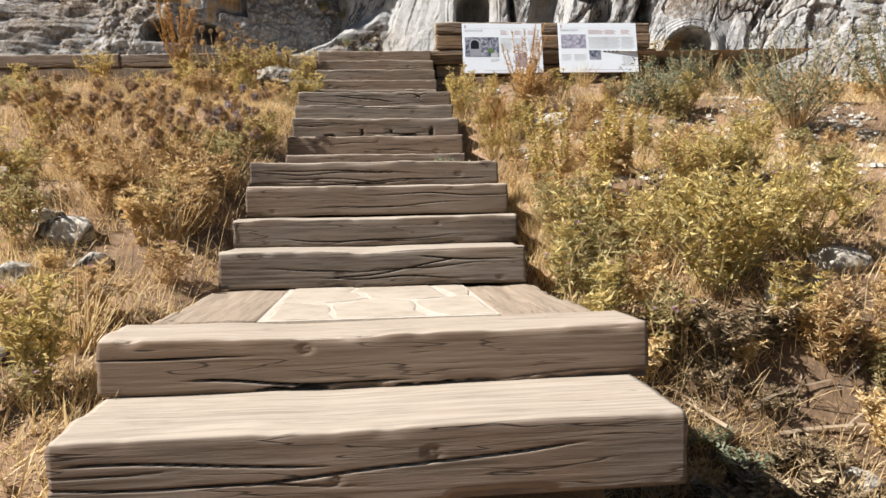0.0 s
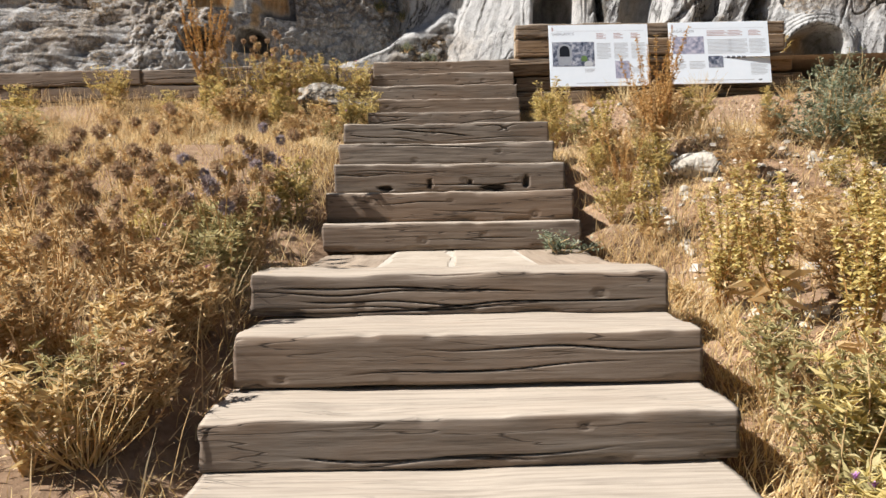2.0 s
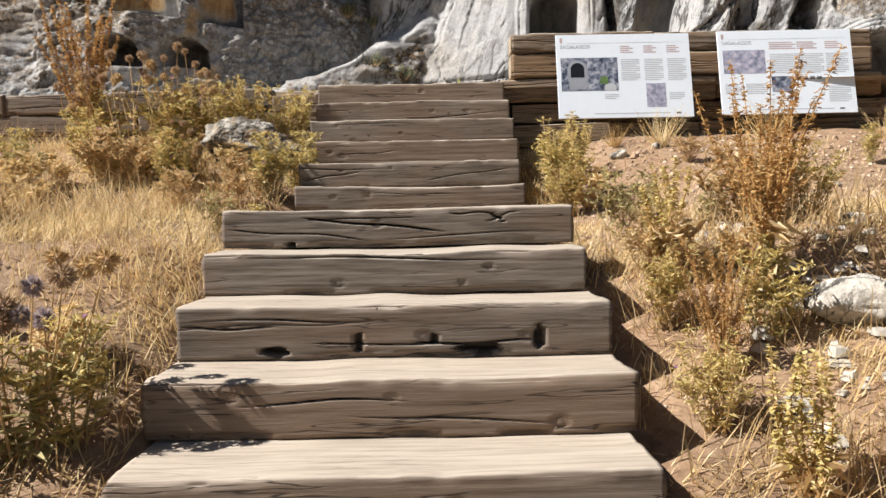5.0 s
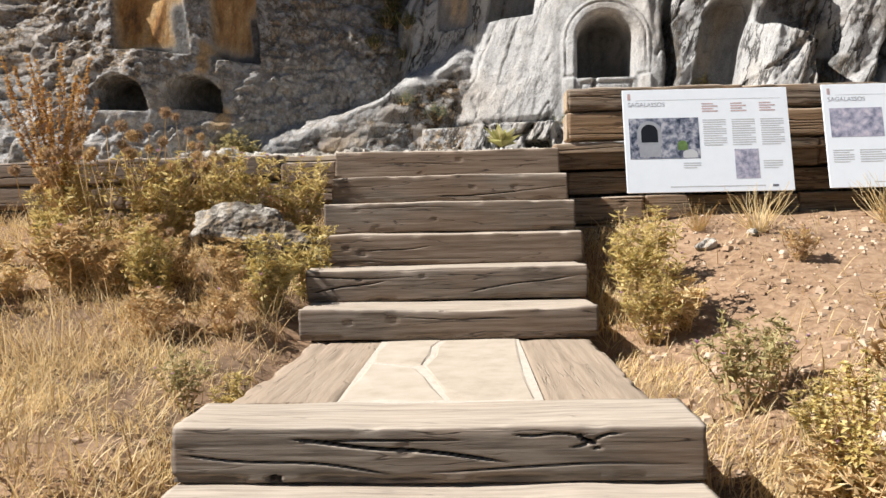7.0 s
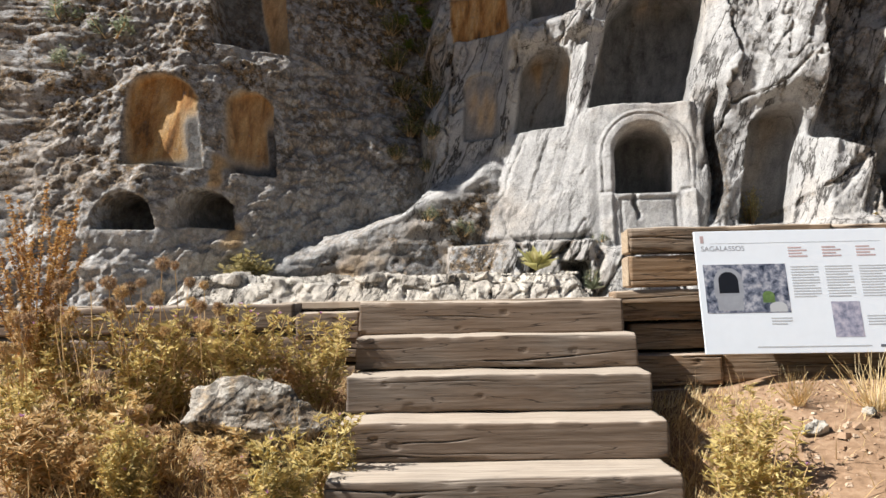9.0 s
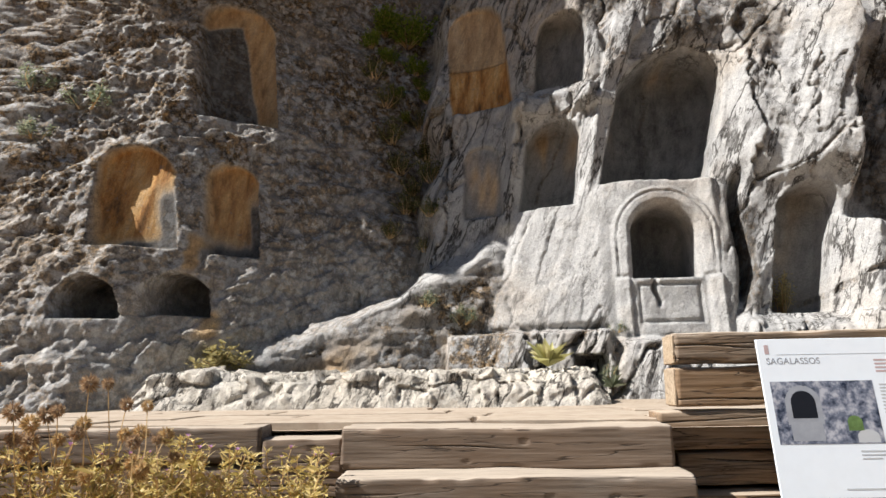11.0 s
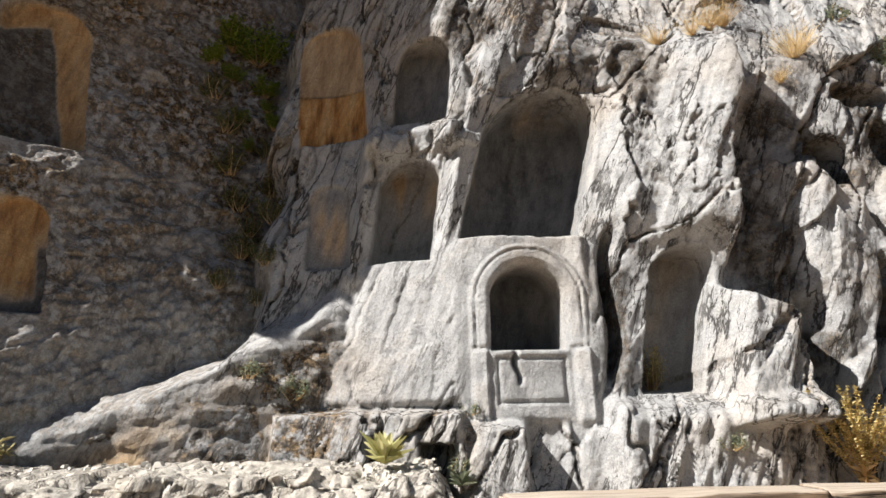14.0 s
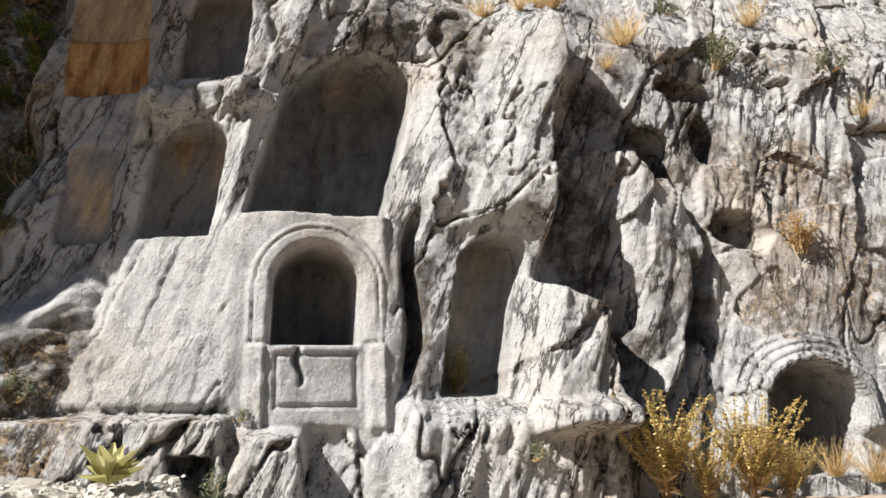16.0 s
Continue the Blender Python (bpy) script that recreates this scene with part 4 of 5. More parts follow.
    lich_shade = np.maximum(lich_shade, smooth(0.12, 0.45, fbm(x * 1.1 + 4, z * 0.8, 510, 4)) * 0.8 * smooth(4.4, 5, z))
    lich_shade = np.maximum(lich_shade, 0.9 * np.exp(-((x - 1.42) / 0.3) ** 2 - ((z - 7.75) / 0.4) ** 2))
    # cracks, fissures and hollows get their shade painted in as dark crust
    lich_shade = np.maximum(lich_shade, (1 - left) * np.clip(0.7 * smooth(-0.10, -0.30, rough) + 0.7 * fissure + 0.8 * crack, 0, 1))
    # the corner's deep shade, painted over its rock and lichen
    corner = left * smooth(-3.15, -2.6, x) * smooth(4.6, 5.6, z - 0.4 * (x + 2.5))
    lich_shade = np.maximum(lich_shade, 0.45 * corner)
    shade_tint = np.maximum(shade_tint, 0.08 * corner * smooth(-0.35, 0.1, fbm(x * 2.5, z * 2.5, 545, 4)))
    # dark crust patches, with the shadow of clefts and pockets painted in
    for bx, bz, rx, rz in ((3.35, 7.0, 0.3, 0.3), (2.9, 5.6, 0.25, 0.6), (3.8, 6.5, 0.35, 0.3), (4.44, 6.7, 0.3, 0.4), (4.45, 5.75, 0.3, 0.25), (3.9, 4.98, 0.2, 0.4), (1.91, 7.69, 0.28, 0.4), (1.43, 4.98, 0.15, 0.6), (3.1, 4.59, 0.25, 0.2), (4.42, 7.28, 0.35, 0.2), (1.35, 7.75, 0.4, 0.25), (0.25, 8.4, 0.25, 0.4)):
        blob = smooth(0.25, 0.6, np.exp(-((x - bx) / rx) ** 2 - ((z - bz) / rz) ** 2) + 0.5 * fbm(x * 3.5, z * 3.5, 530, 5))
        lich_shade = np.maximum(lich_shade, blob)
        shade_tint = np.maximum(shade_tint, 0.75 * blob)
    # brown face of the wedge, its shade below the crest painted in
    lich_shade = np.maximum(lich_shade, ramp_ * smooth(crest - 0.22, crest - 0.42, z))
    shade_tint = np.maximum(shade_tint, 0.45 * ramp_ * smooth(crest - 0.22, crest - 0.42, z) * smooth(-0.2, 0.2, fbm(x * 3, z * 5, 540, 4)))
    stain = np.maximum(stain, 0.40 * (1 - block) * ramp_ * smooth(crest - 0.25, crest - 0.6, z) * smooth(-0.2, 0.4, fbm(x * 2, z * 2, 21)))
    lich_shade = lich_shade * (1 - 0.6 * near * (1 - left)) * (1 - slab) * (1 - 0.8 * apron * (1 - crack)) * np.where(stain > 0.05, 0.2, 1)
    dressed = np.maximum(np.maximum(slab, 0.6 * apron), np.maximum(inside, 0.75 * left))
    return y, stain, lich_shade, shade_tint, dressed


cx = np.concatenate([np.arange(-16, -6.2, 0.12), np.arange(-6.2, 7.6, 0.0175), np.arange(7.6, 14, 0.12)])
cz = np.concatenate([np.arange(2.9, 9.8, 0.0175), np.arange(9.8, 17, 0.12)])
CX, CZ = np.meshgrid(cx, cz)
CY, STAIN, LICHEN_SHADE, SHADE_TINTS, DRESSED = cliff_surface(CX, CZ)
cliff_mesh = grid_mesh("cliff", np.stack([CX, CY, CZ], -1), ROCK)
for layer, values in (("stain", STAIN), ("lichen", LICHEN_SHADE), ("shade_tint", SHADE_TINTS), ("dressed", DRESSED)):
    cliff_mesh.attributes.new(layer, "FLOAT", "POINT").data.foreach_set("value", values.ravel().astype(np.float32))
cliff = tagged(new("cliff", cliff_mesh), "grey limestone cliff with arched rock-cut tomb niches, some stained orange", "cliff", kind="structure")


def rock_mesh(name, size, seed, material, detail=3, flat=0.75):
    """A broken boulder."""
    bm = bmesh.new()
    bmesh.ops.create_icosphere(bm, subdivisions=detail, radius=1.0)
    rng = random.Random(seed)
    planes = [(Vector((rng.gauss(0, 1), rng.gauss(0, 1), rng.gauss(0, 0.8))).normalized(), rng.uniform(0.55, 0.9)) for _ in range(11)]
    for v in bm.verts:
        p = v.co.copy()
        for nrm, dist in planes:
            over = p.dot(nrm) - dist
            if over > 0:
                p -= nrm * over * 0.9
        p *= 1 + 0.12 * noise.noise(p * 2.2 + Vector((seed, 0, 0))) + 0.08 * noise.noise(p * 5 + Vector((0, seed, 0))) + (0.05 * noise.noise(p * 14 + Vector((0, seed, 0))) if detail > 3 else 0)
        v.co = Vector((p.x * size[0], p.y * size[1], p.z * size[2]))
    me = bpy.data.meshes.new(name)
    bm.to_mesh(me)
    bm.free()
    me.materials.append(material)
    me.polygons.foreach_set("use_smooth", [detail > 2] * len(me.polygons))
    return me


# low ledge of broken rock at the foot of the cliff
lu, lv = np.linspace(-4.5, -0.12, 260), np.linspace(0, 1, 46)
LU, LV = np.meshgrid(lu, lv)
ends = smooth(-4.5, -4.05, LU) * (0.4 + 0.5 * smooth(-0.1, -0.3, LU) + 0.1 * smooth(-1.0, -1.9, LU))
lb, lbe = cells(LU / 0.24 + 0.3 * LV, LV * 2.2, 611, 0.7)
lc, lce = cells(LU / 0.09, LV * 6, 621, 0.7)
arc = LV * 2.0
LH = (0.34 + 0.05 * vnoise(LU * 1.7, 0 * LU, 4)) * ends
LY = 12.95 + 0.06 * (LU + 2.3) + np.where(arc < 1, 0.20 * arc, 0.20 + 0.95 * (arc - 1)) - (0.06 * lb + 0.035 * lc - 0.05 * smooth(0.1, 0, lbe) + 0.05 * fbm(LU * 5, LV * 4, 640, 4)) * smooth(0.0, 0.2, LV) * smooth(1.4, 0.9, arc)
LZ = 3.33 + LH * np.minimum(arc, 1) ** 0.7 + np.where(arc > 0.8, 0.06 * lb + 0.03 * lc - 0.02 * smooth(0.1, 0, lce), 0) * ends + 0.05 * np.clip(arc - 1, 0, 1)
ledge_mesh = grid_mesh("rock_ledge", np.stack([LU, LY, LZ], -1), PALE_ROCK)
tagged(new("rock_ledge", ledge_mesh), "low pale ledge of broken limestone at the cliff foot", "rock ledge", kind="structure")


# ---- information panels ----
def flat(name, x0, z0, x1, z1, material, parent, label="", lift=0.0005):
    bm = boxed(x1 - x0, 0.0006, z1 - z0, 0, at=((x0 + x1) / 2, -lift, z0))
    return part(name, bm, material, parent, label)


def arch_outline(half, straight, rise):
    """A flat round-headed shape standing on its base."""
    bm = bmesh.new()
    vs = [bm.verts.new((-half, 0, 0)), bm.verts.new((half, 0, 0))] + [bm.verts.new((half * math.cos(a), 0, straight + rise * math.sin(a))) for a in np.linspace(0, math.pi, 11)]
    bm.faces.new(vs)
    return bm


def info_panel(map_side, label):
    w, h = 1.15, 0.745
    root = tagged(new("information_panel"), label, "information panel", "information panels on the wall")
    part("board", boxed(w, 0.012, h, 0.002, 1, (0, 0.0062, 0)), PANEL, root)
    for sx in (-0.42, 0.42):
        part("bracket", boxed(0.04, 0.11, 0.5, 0.004, 1, (sx, 0.072, 0.1)), STEEL, root)
    L = -w / 2
    flat("emblem", L + 0.035, h - 0.075, L + 0.055, h - 0.03, INK_RED, root, "small red emblem")
    flat("header_rule", L + 0.09, h - 0.079, w / 2 - 0.05, h - 0.0775, INK, root)
    curve = bpy.data.curves.new("title", "FONT")
    curve.body, curve.size, curve.extrude = "SAGALASSOS", 0.044, 0.0002
    title = new("title", curve)
    dg = bpy.context.evaluated_depsgraph_get()
    me = bpy.data.meshes.new_from_object(title.evaluated_get(dg))
    bpy.data.objects.remove(title)
    me.materials.clear()
    me.materials.append(INK_SOFT)
    title = part("title", me, INK_SOFT, root, "grey printed lettering")
    title.matrix_basis = pose(L + 0.035, -0.0006, h - 0.125, 90, 0, 0)
    if map_side:
        flat("photograph", L + 0.04, 0.36, L + 0.40, 0.57, PHOTO_MAP, root, "blue-grey aerial photograph print")
        flat("photograph", L + 0.44, 0.19, L + 0.61, 0.33, PHOTO, root)
        for c in range(4):
            flat("logo_mark", L + 0.65 + 0.06 * c, 0.30, L + 0.69 + 0.06 * c, 0.325, INK_DARK, root)
        cols = ((0.44, 0.72, 0.36, 11), (0.68, 0.90, 0.36, 11), (0.92, 1.11, 0.36, 11), (0.04, 0.18, 0.18, 6), (0.22, 0.40, 0.18, 6), (0.92, 1.11, 0.10, 9))
    else:
        ph = flat("photograph", L + 0.035, 0.24, L + 0.52, 0.535, PHOTO, root, "photograph print of a carved rock niche")
        for name_, shape, material, at, lab in (
                ("surround_print", arch_outline(0.085, 0.10, 0.085), INK_SOFT, (0.175, -0.0010, 0.33), "pale carved frame in the photograph"), ("arch_print", arch_outline(0.058, 0.075, 0.055), INK_BLACK, (0.175, -0.0014, 0.36), "dark arched niche in the photograph"),
                ("plinth_print", arch_outline(0.075, 0.085, 0.004), INK_SOFT, (0.175, -0.0012, 0.255), ""), ("shrub_print", arch_outline(0.035, 0.04, 0.03), PRINT_GREEN, (0.40, -0.0012, 0.30), "green shrub in the photograph"), ("rock_print", arch_outline(0.05, 0.03, 0.03), INK, (0.45, -0.0010, 0.245), "")):
            piece = part(name_, shape, material, root, lab)
            piece.location = (L + at[0], at[1], at[2])
        flat("photograph", L + 0.755, 0.09, L + 0.92, 0.30, PHOTO_MAP, root)
        cols = ((0.55, 0.71, 0.33, 12), (0.75, 0.91, 0.33, 12), (0.95, 1.11, 0.33, 12), (0.40, 0.52, 0.17, 3), (0.95, 1.08, 0.16, 4))
    for x0, x1, z0, count in cols:
        for r in range(count):
            flat("text_line", L + x0, z0 + 0.0165 * r, L + x1 - (0.03 if r % 4 == 0 else 0), z0 + 0.0165 * r + 0.0065, INK, root)
        if count > 9:
            for r in range(4):
                flat("text_heading", L + x0, 0.575 + 0.018 * r, L + x1 - 0.05 - 0.03 * (r % 2), 0.575 + 0.018 * r + 0.009, INK_RED, root)
    flat("footer_line", L + 0.3, 0.035, w / 2 - 0.2, 0.042, INK, root)
    flat("logo_mark", w / 2 - 0.15, 0.03, w / 2 - 0.11, 0.045, INK_DARK, root)
    return root


panel = info_panel(False, "white printed information panel with a niche photograph, on the timber wall")
panel.matrix_world = pose(0.90, 10.45, 3.04, -11, 0, 5)
panel = info_panel(True, "white printed information panel with a map, on the timber wall")
panel.matrix_world = pose(2.285, 10.56, 3.05, -11, 0, 4)


# ---- plants ----
class Sheet:
    """Collects the faces of one part of a plant."""

    def __init__(self):
        self.v, self.f = [], []

    def leaf(self, p, way, length, width, up=(0, 0, 1), curl=0.2):
        way = Vector(way).normalized()
        side = way.cross(Vector(up))
        if side.length < 0.1:
            side = way.cross(Vector((1, 0.3, 0)))
        side.normalize()
        lift = side.cross(way)
        k = len(self.v)
        mid = Vector(p) + way * length * 0.45 + lift * curl * length * 0.3
        self.v += [tuple(p), tuple(mid + side * width / 2), tuple(Vector(p) + way * length - lift * curl * length * 0.25), tuple(mid - side * width / 2)]
        self.f += [(k, k + 1, k + 2), (k, k + 2, k + 3)]

    def stem(self, points, r0, r1):
        k0 = len(self.v)
        n = len(points)
        for i, p in enumerate(points):
            a = (points[min(i + 1, n - 1)] - points[max(i - 1, 0)]).normalized()
            s = a.cross(Vector((0.3, 1, 0.1))).normalized()
            t = a.cross(s)
            r = lerp(r0, r1, i / (n - 1))
            for c in range(3):
                q = p + (s * math.cos(c * 2.094) + t * math.sin(c * 2.094)) * r
                self.v.append(tuple(q))
        for i in range(n - 1):
            for c in range(3):
                a, b = k0 + 3 * i + c, k0 + 3 * i + (c + 1) % 3
                self.f.append((a, b, b + 3, a + 3))

    def put(self, name, material, parent, label="", kind=""):
        return tagged(part(name, mesh_from(name, self.v, self.f, material, False), material, parent, label), kind=kind)


def bent(rng, base, top, sway, n=5):
    out = []
    off = Vector((rng.uniform(-sway, sway), rng.uniform(-sway, sway), 0))
    for i in range(n):
        f = i / (n - 1)
        out.append(Vector(base).lerp(Vector(top), f) + off * math.sin(f * math.pi))
    return out


def round_way(rng, up=0.0):
    a = rng.uniform(0, 2 * math.pi)
    return Vector((math.cos(a), math.sin(a), up))


def ball_head_mesh(name, r, material, seed):
    rng = random.Random(seed)
    s = Sheet()
    for k in range(260):
        z = rng.uniform(-1, 1)
        a = rng.uniform(0, 2 * math.pi)
        d = Vector((math.cos(a) * math.sqrt(1 - z * z), math.sin(a) * math.sqrt(1 - z * z), z))
        s.leaf(d * r * 0.30, d, r * rng.uniform(0.55, 0.85), r * 0.15, up=round_way(rng, 0.3), curl=0)
    return mesh_from(name, s.v, s.f, material, False)


def star_head_mesh(name, r, seed, material, count=16, up=0.5):
    rng = random.Random(seed)
    s = Sheet()
    for k in range(count):
        d = round_way(rng, rng.uniform(-0.2, 1.0) + up)
        s.leaf((0, 0, 0), d, r * rng.uniform(0.7, 1.1), r * 0.24, curl=0.1)
    return mesh_from(name, s.v, s.f, material, False)


BALLS = {k: ball_head_mesh("flower_head", 0.043, m, i) for i, (k, m) in enumerate((("grey", GREY_HEAD), ("violet", VIOLET), ("straw", BROWN_STRAW)))}
TUFT = star_head_mesh("mauve_flower", 0.022, 5, MAUVE, 22, 1.2)


def thistle_bush(seed, h, w, stems, leaf_material, stem_material, label, category="thistle", flowers=0, dense=1.0, spread=0.5):
    """A spiny branching bush: stems, narrow prickly leaves, star-shaped bracts and a few mauve flowers."""
    rng = random.Random(seed)
    root = tagged(new("thistle"), label, category, "wild thistles")
    lv = Sheet()
    tips = []
    for k in range(stems):
        st = Sheet()
        d = round_way(rng)
        base = d * rng.uniform(0, 0.06)
        top = d * (w / 2) * rng.uniform(0.15, 1.0) + Vector((0, 0, h * rng.uniform(0.55, 1.0)))
        pts = bent(rng, base, top, 0.05)
        st.stem(pts, 0.0045, 0.002)
        arms = [(pts, 1.0)]
        for b in range(3):
            f = rng.uniform(0.35, 0.85)
            p = Vector(base).lerp(top, f)
            q = p + round_way(rng, 1.1) * h * rng.uniform(0.1, 0.22)
            sub = bent(rng, p, q, 0.02, 4)
            st.stem(sub, 0.003, 0.0015)
            arms.append((sub, 0.4))
        st.put("stem", stem_material, root)
        for line, share in arms:
            tips.append(line[-1])
            for c in range(int(22 * share * dense)):
                f = rng.uniform(0.08, 1.0)
                i = min(int(f * (len(line) - 1)), len(line) - 2)
                p = line[i].lerp(line[i + 1], f * (len(line) - 1) - i)
                lv.leaf(p, round_way(rng, rng.uniform(-0.2, 0.9)), rng.uniform(0.025, 0.07), rng.uniform(0.008, 0.02), curl=rng.uniform(-0.5, 0.6))
    for p in tips:
        for c in range(9):
            lv.leaf(p, round_way(rng, rng.uniform(-0.1, 1.2)), rng.uniform(0.018, 0.042), 0.008, curl=0.2)
    lv.put("foliage", leaf_material, root, kind="stuff")
    for p in tips[:flowers]:
        o = part("flower_head", TUFT, MAUVE, root, "small mauve flower")
        o.location = p
    return root


def globe_thistle(seed, h, heads, kinds, label, leaf=None):
    rng = random.Random(seed)
    root = tagged(new("globe_thistle"), label, "globe thistle", "globe thistles")
    lv = Sheet()
    spots = []
    for k in range(heads):
        st = Sheet()
        d = round_way(rng)
        top = d * h * rng.uniform(0.05, 0.48) + Vector((0, 0, h * rng.uniform(0.6, 1.0)))
        pts = bent(rng, d * 0.03, top, 0.05)
        st.stem(pts, 0.005, 0.0025)
        spots.append((top, st.put("stem", BROWN_STRAW, root)))
        for c in range(20):
            f = rng.uniform(0.02, 0.72) ** 1.3
            p = Vector(d * 0.03).lerp(top, f)
            lv.leaf(p, round_way(rng, rng.uniform(-0.4, 0.6)), rng.uniform(0.04, 0.11) * (1.2 - f), rng.uniform(0.01, 0.026), curl=rng.uniform(-0.6, 0.7))
    lv.put("foliage", leaf or rng.choice((BROWN_STRAW, OLIVE)), root, kind="stuff")
    for i, (p, stalk) in enumerate(spots):
        kind = kinds[i % len(kinds)]
        o = part("flower_head", BALLS[kind], None, stalk, "spiky round violet flower head" if kind == "violet" else "spiky round withered flower head")
        o.location = p
        o.scale = [rng.uniform(0.75, 1.15)] * 3
    return root


def dock_stalk(seed, h, w, arms, seed_material, label, thick=1.0, big=1.3):
    """A tall withered stalk, its upright branches packed with seed clusters."""
    rng = random.Random(seed)
    root = tagged(new("dock_plant"), label, "dock plant", "withered seed stalks")
    lf = Sheet()
    for k in range(arms):
        st, sd = Sheet(), Sheet()
        d = round_way(rng)
        base = d * 0.02 + Vector((0, 0, h * rng.uniform(0, 0.35)))
        top = d * (w / 2) * rng.uniform(0.25, 1.0) + Vector((0, 0, h * rng.uniform(0.6, 1.0)))
        pts = bent(rng, base, top, 0.05, 6)
        st.stem(pts, 0.005, 0.0018)
        length = (top - base).length
        for c in range(int(length * 300 * thick)):
            f = rng.uniform(0.2, 1.0)
            i = min(int(f * 5), 4)
            p = pts[i].lerp(pts[i + 1], f * 5 - i)
            p = p + round_way(rng, rng.uniform(-0.5, 0.5)) * rng.uniform(0.003, 0.020) * (1.25 - f)
            sd.leaf(p, round_way(rng, rng.uniform(-0.6, 0.8)), big * rng.uniform(0.010, 0.022), big * rng.uniform(0.010, 0.017), curl=0.4)
        stalk = st.put("stem", RUST, root)
        sd.put("seed_spike", seed_material, stalk, kind="stuff")
    for c in range(26):
        lf.leaf(round_way(rng) * 0.02 + Vector((0, 0, h * rng.uniform(0.0, 0.3))), round_way(rng, rng.uniform(-0.3, 0.7)), rng.uniform(0.08, 0.17), rng.uniform(0.02, 0.04), curl=0.5)
    lf.put("foliage", BROWN_STRAW, root, "withered basal leaves", kind="stuff")
    return root


def leafy_shrub(seed, h, w, count, material, label, size=(0.03, 0.06), category="shrub"):
    rng = random.Random(seed)
    root = tagged(new("shrub"), label, category, "leafy shrubs")
    st, lv = Sheet(), Sheet()
    for k in range(max(8, count // 45)):
        d = round_way(rng)
        r = rng.uniform(0.2, 1.0)
        top = d * (w / 2) * r + Vector((0, 0, h * rng.uniform(0.45, 1.0) * (1.05 - 0.4 * r)))
        pts = bent(rng, d * 0.04, top, 0.06)
        st.stem(pts, 0.006, 0.002)
        for c in range(45):
            f = rng.uniform(0.25, 1.0)
            i = min(int(f * 4), 3)
            p = pts[i].lerp(pts[i + 1], f * 4 - i) + round_way(rng, rng.uniform(-1, 1)) * rng.uniform(0, 0.05)
            lv.leaf(p, round_way(rng, rng.uniform(-0.5, 0.9)), rng.uniform(*size), rng.uniform(*size) * 0.42, curl=rng.uniform(-0.3, 0.5))
    st.put("stem", BROWN_STRAW, root, kind="stuff")
    lv.put("foliage", material, root, kind="stuff")
    return root


def grass_tuft(seed, h, count, material, label="dry yellow grass tuft growing from the rock"):
    rng = random.Random(seed)
    root = tagged(new("grass_tuft"), label, "grass tuft", "grass tufts")
    s = Sheet()
    for k in range(count):
        d = round_way(rng)
        base = d * rng.uniform(0, 0.05)
        top = d * h * rng.uniform(0.1, 0.8) + Vector((0, 0, h * rng.uniform(0.35, 1.0)))
        pts = bent(rng, base, top, 0.04, 4)
        s.stem(pts, 0.0028, 0.0008)
    s.put("grass_blade", material, root, kind="stuff")
    return root


def rosette(seed, r, material, label):
    rng = random.Random(seed)
    root = tagged(new("mullein"), label, "mullein plant", "rosette plants")
    s = Sheet()
    for k in range(30):
        d = round_way(rng, rng.uniform(0.25, 1.8))
        s.leaf((0, 0, 0.01), d, r * rng.uniform(0.7, 1.15), r * 0.36, curl=0.35)
    s.put("foliage", material, root, kind="stuff")
    return root


def settle(ob, x, y, turn=0, size=1.0, lift=0.0):
    ob.matrix_world = pose(x, y, float(ground_height(x, y)) + lift, 0, 0, turn) @ Matrix.Scale(size, 4)
    return ob


def again(ob, x, y, turn, size, lift=0.0):
    c = copy_thing(ob, pose(x, y, float(ground_height(x, y)) + lift, 0, 0, turn))
    c.scale = [size] * 3
    return c


# the plants that stand out beside the stairway
dock_a = settle(dock_stalk(1, 1.3, 0.66, 24, RUST, "tall rust-brown withered dock stalk with dense seeds"), -3.5, 9.85)
dock_b = settle(dock_stalk(2, 0.92, 0.7, 22, RUST, "branching rust-brown seed stalk beside the steps", 0.6, 1.2), 0.82, 7.12)
stalk_a = settle(dock_stalk(3, 0.62, 0.34, 9, YELLOW_GREEN, "upright yellow-green weed with whorled seed pods", 0.8, 1.6), 0.76, 4.72)
stalk_b = settle(dock_stalk(4, 0.72, 0.44, 9, YELLOW_GREEN, "upright yellow-green weed with whorled seed pods", 0.8, 1.6), 0.98, 4.45, 40)
globe_a = settle(globe_thistle(11, 0.72, 11, ("grey", "straw"), "brown globe thistle with withered ball heads in dry grass"), -2.2, 5.6)
globe_b = settle(globe_thistle(12, 0.60, 10, ("grey", "violet", "straw"), "globe thistle with violet-grey ball heads beside the steps"), -1.62, 6.15)
globe_c = settle(globe_thistle(13, 0.50, 9, ("violet", "grey", "straw"), "globe thistle with small violet ball heads in dry grass"), -1.78, 6.1)
globe_d = settle(globe_thistle(14, 0.85, 9, ("straw", "grey"), "tall pale globe thistle in front of the timber wall", YELLOW_GREEN), -2.75, 9.6)
bush_a = settle(thistle_bush(21, 0.62, 0.95, 26, YELLOW_GREEN, OLIVE, "large yellow-green thistle bush beside the steps", flowers=4, dense=1.3), 1.28, 3.45)
bush_b = settle(thistle_bush(22, 0.55, 0.62, 17, YELLOW_GREEN, BROWN_STRAW, "yellow thistle bush with mauve flowers by the timber wall", flowers=5, dense=1.3), -1.9, 10.0)
bush_c = settle(thistle_bush(23, 0.62, 0.5, 16, YELLOW_GREEN, BROWN_STRAW, "straw-yellow thistle bush at the side of the steps", flowers=1, dense=1.4), 0.22, 9.25)
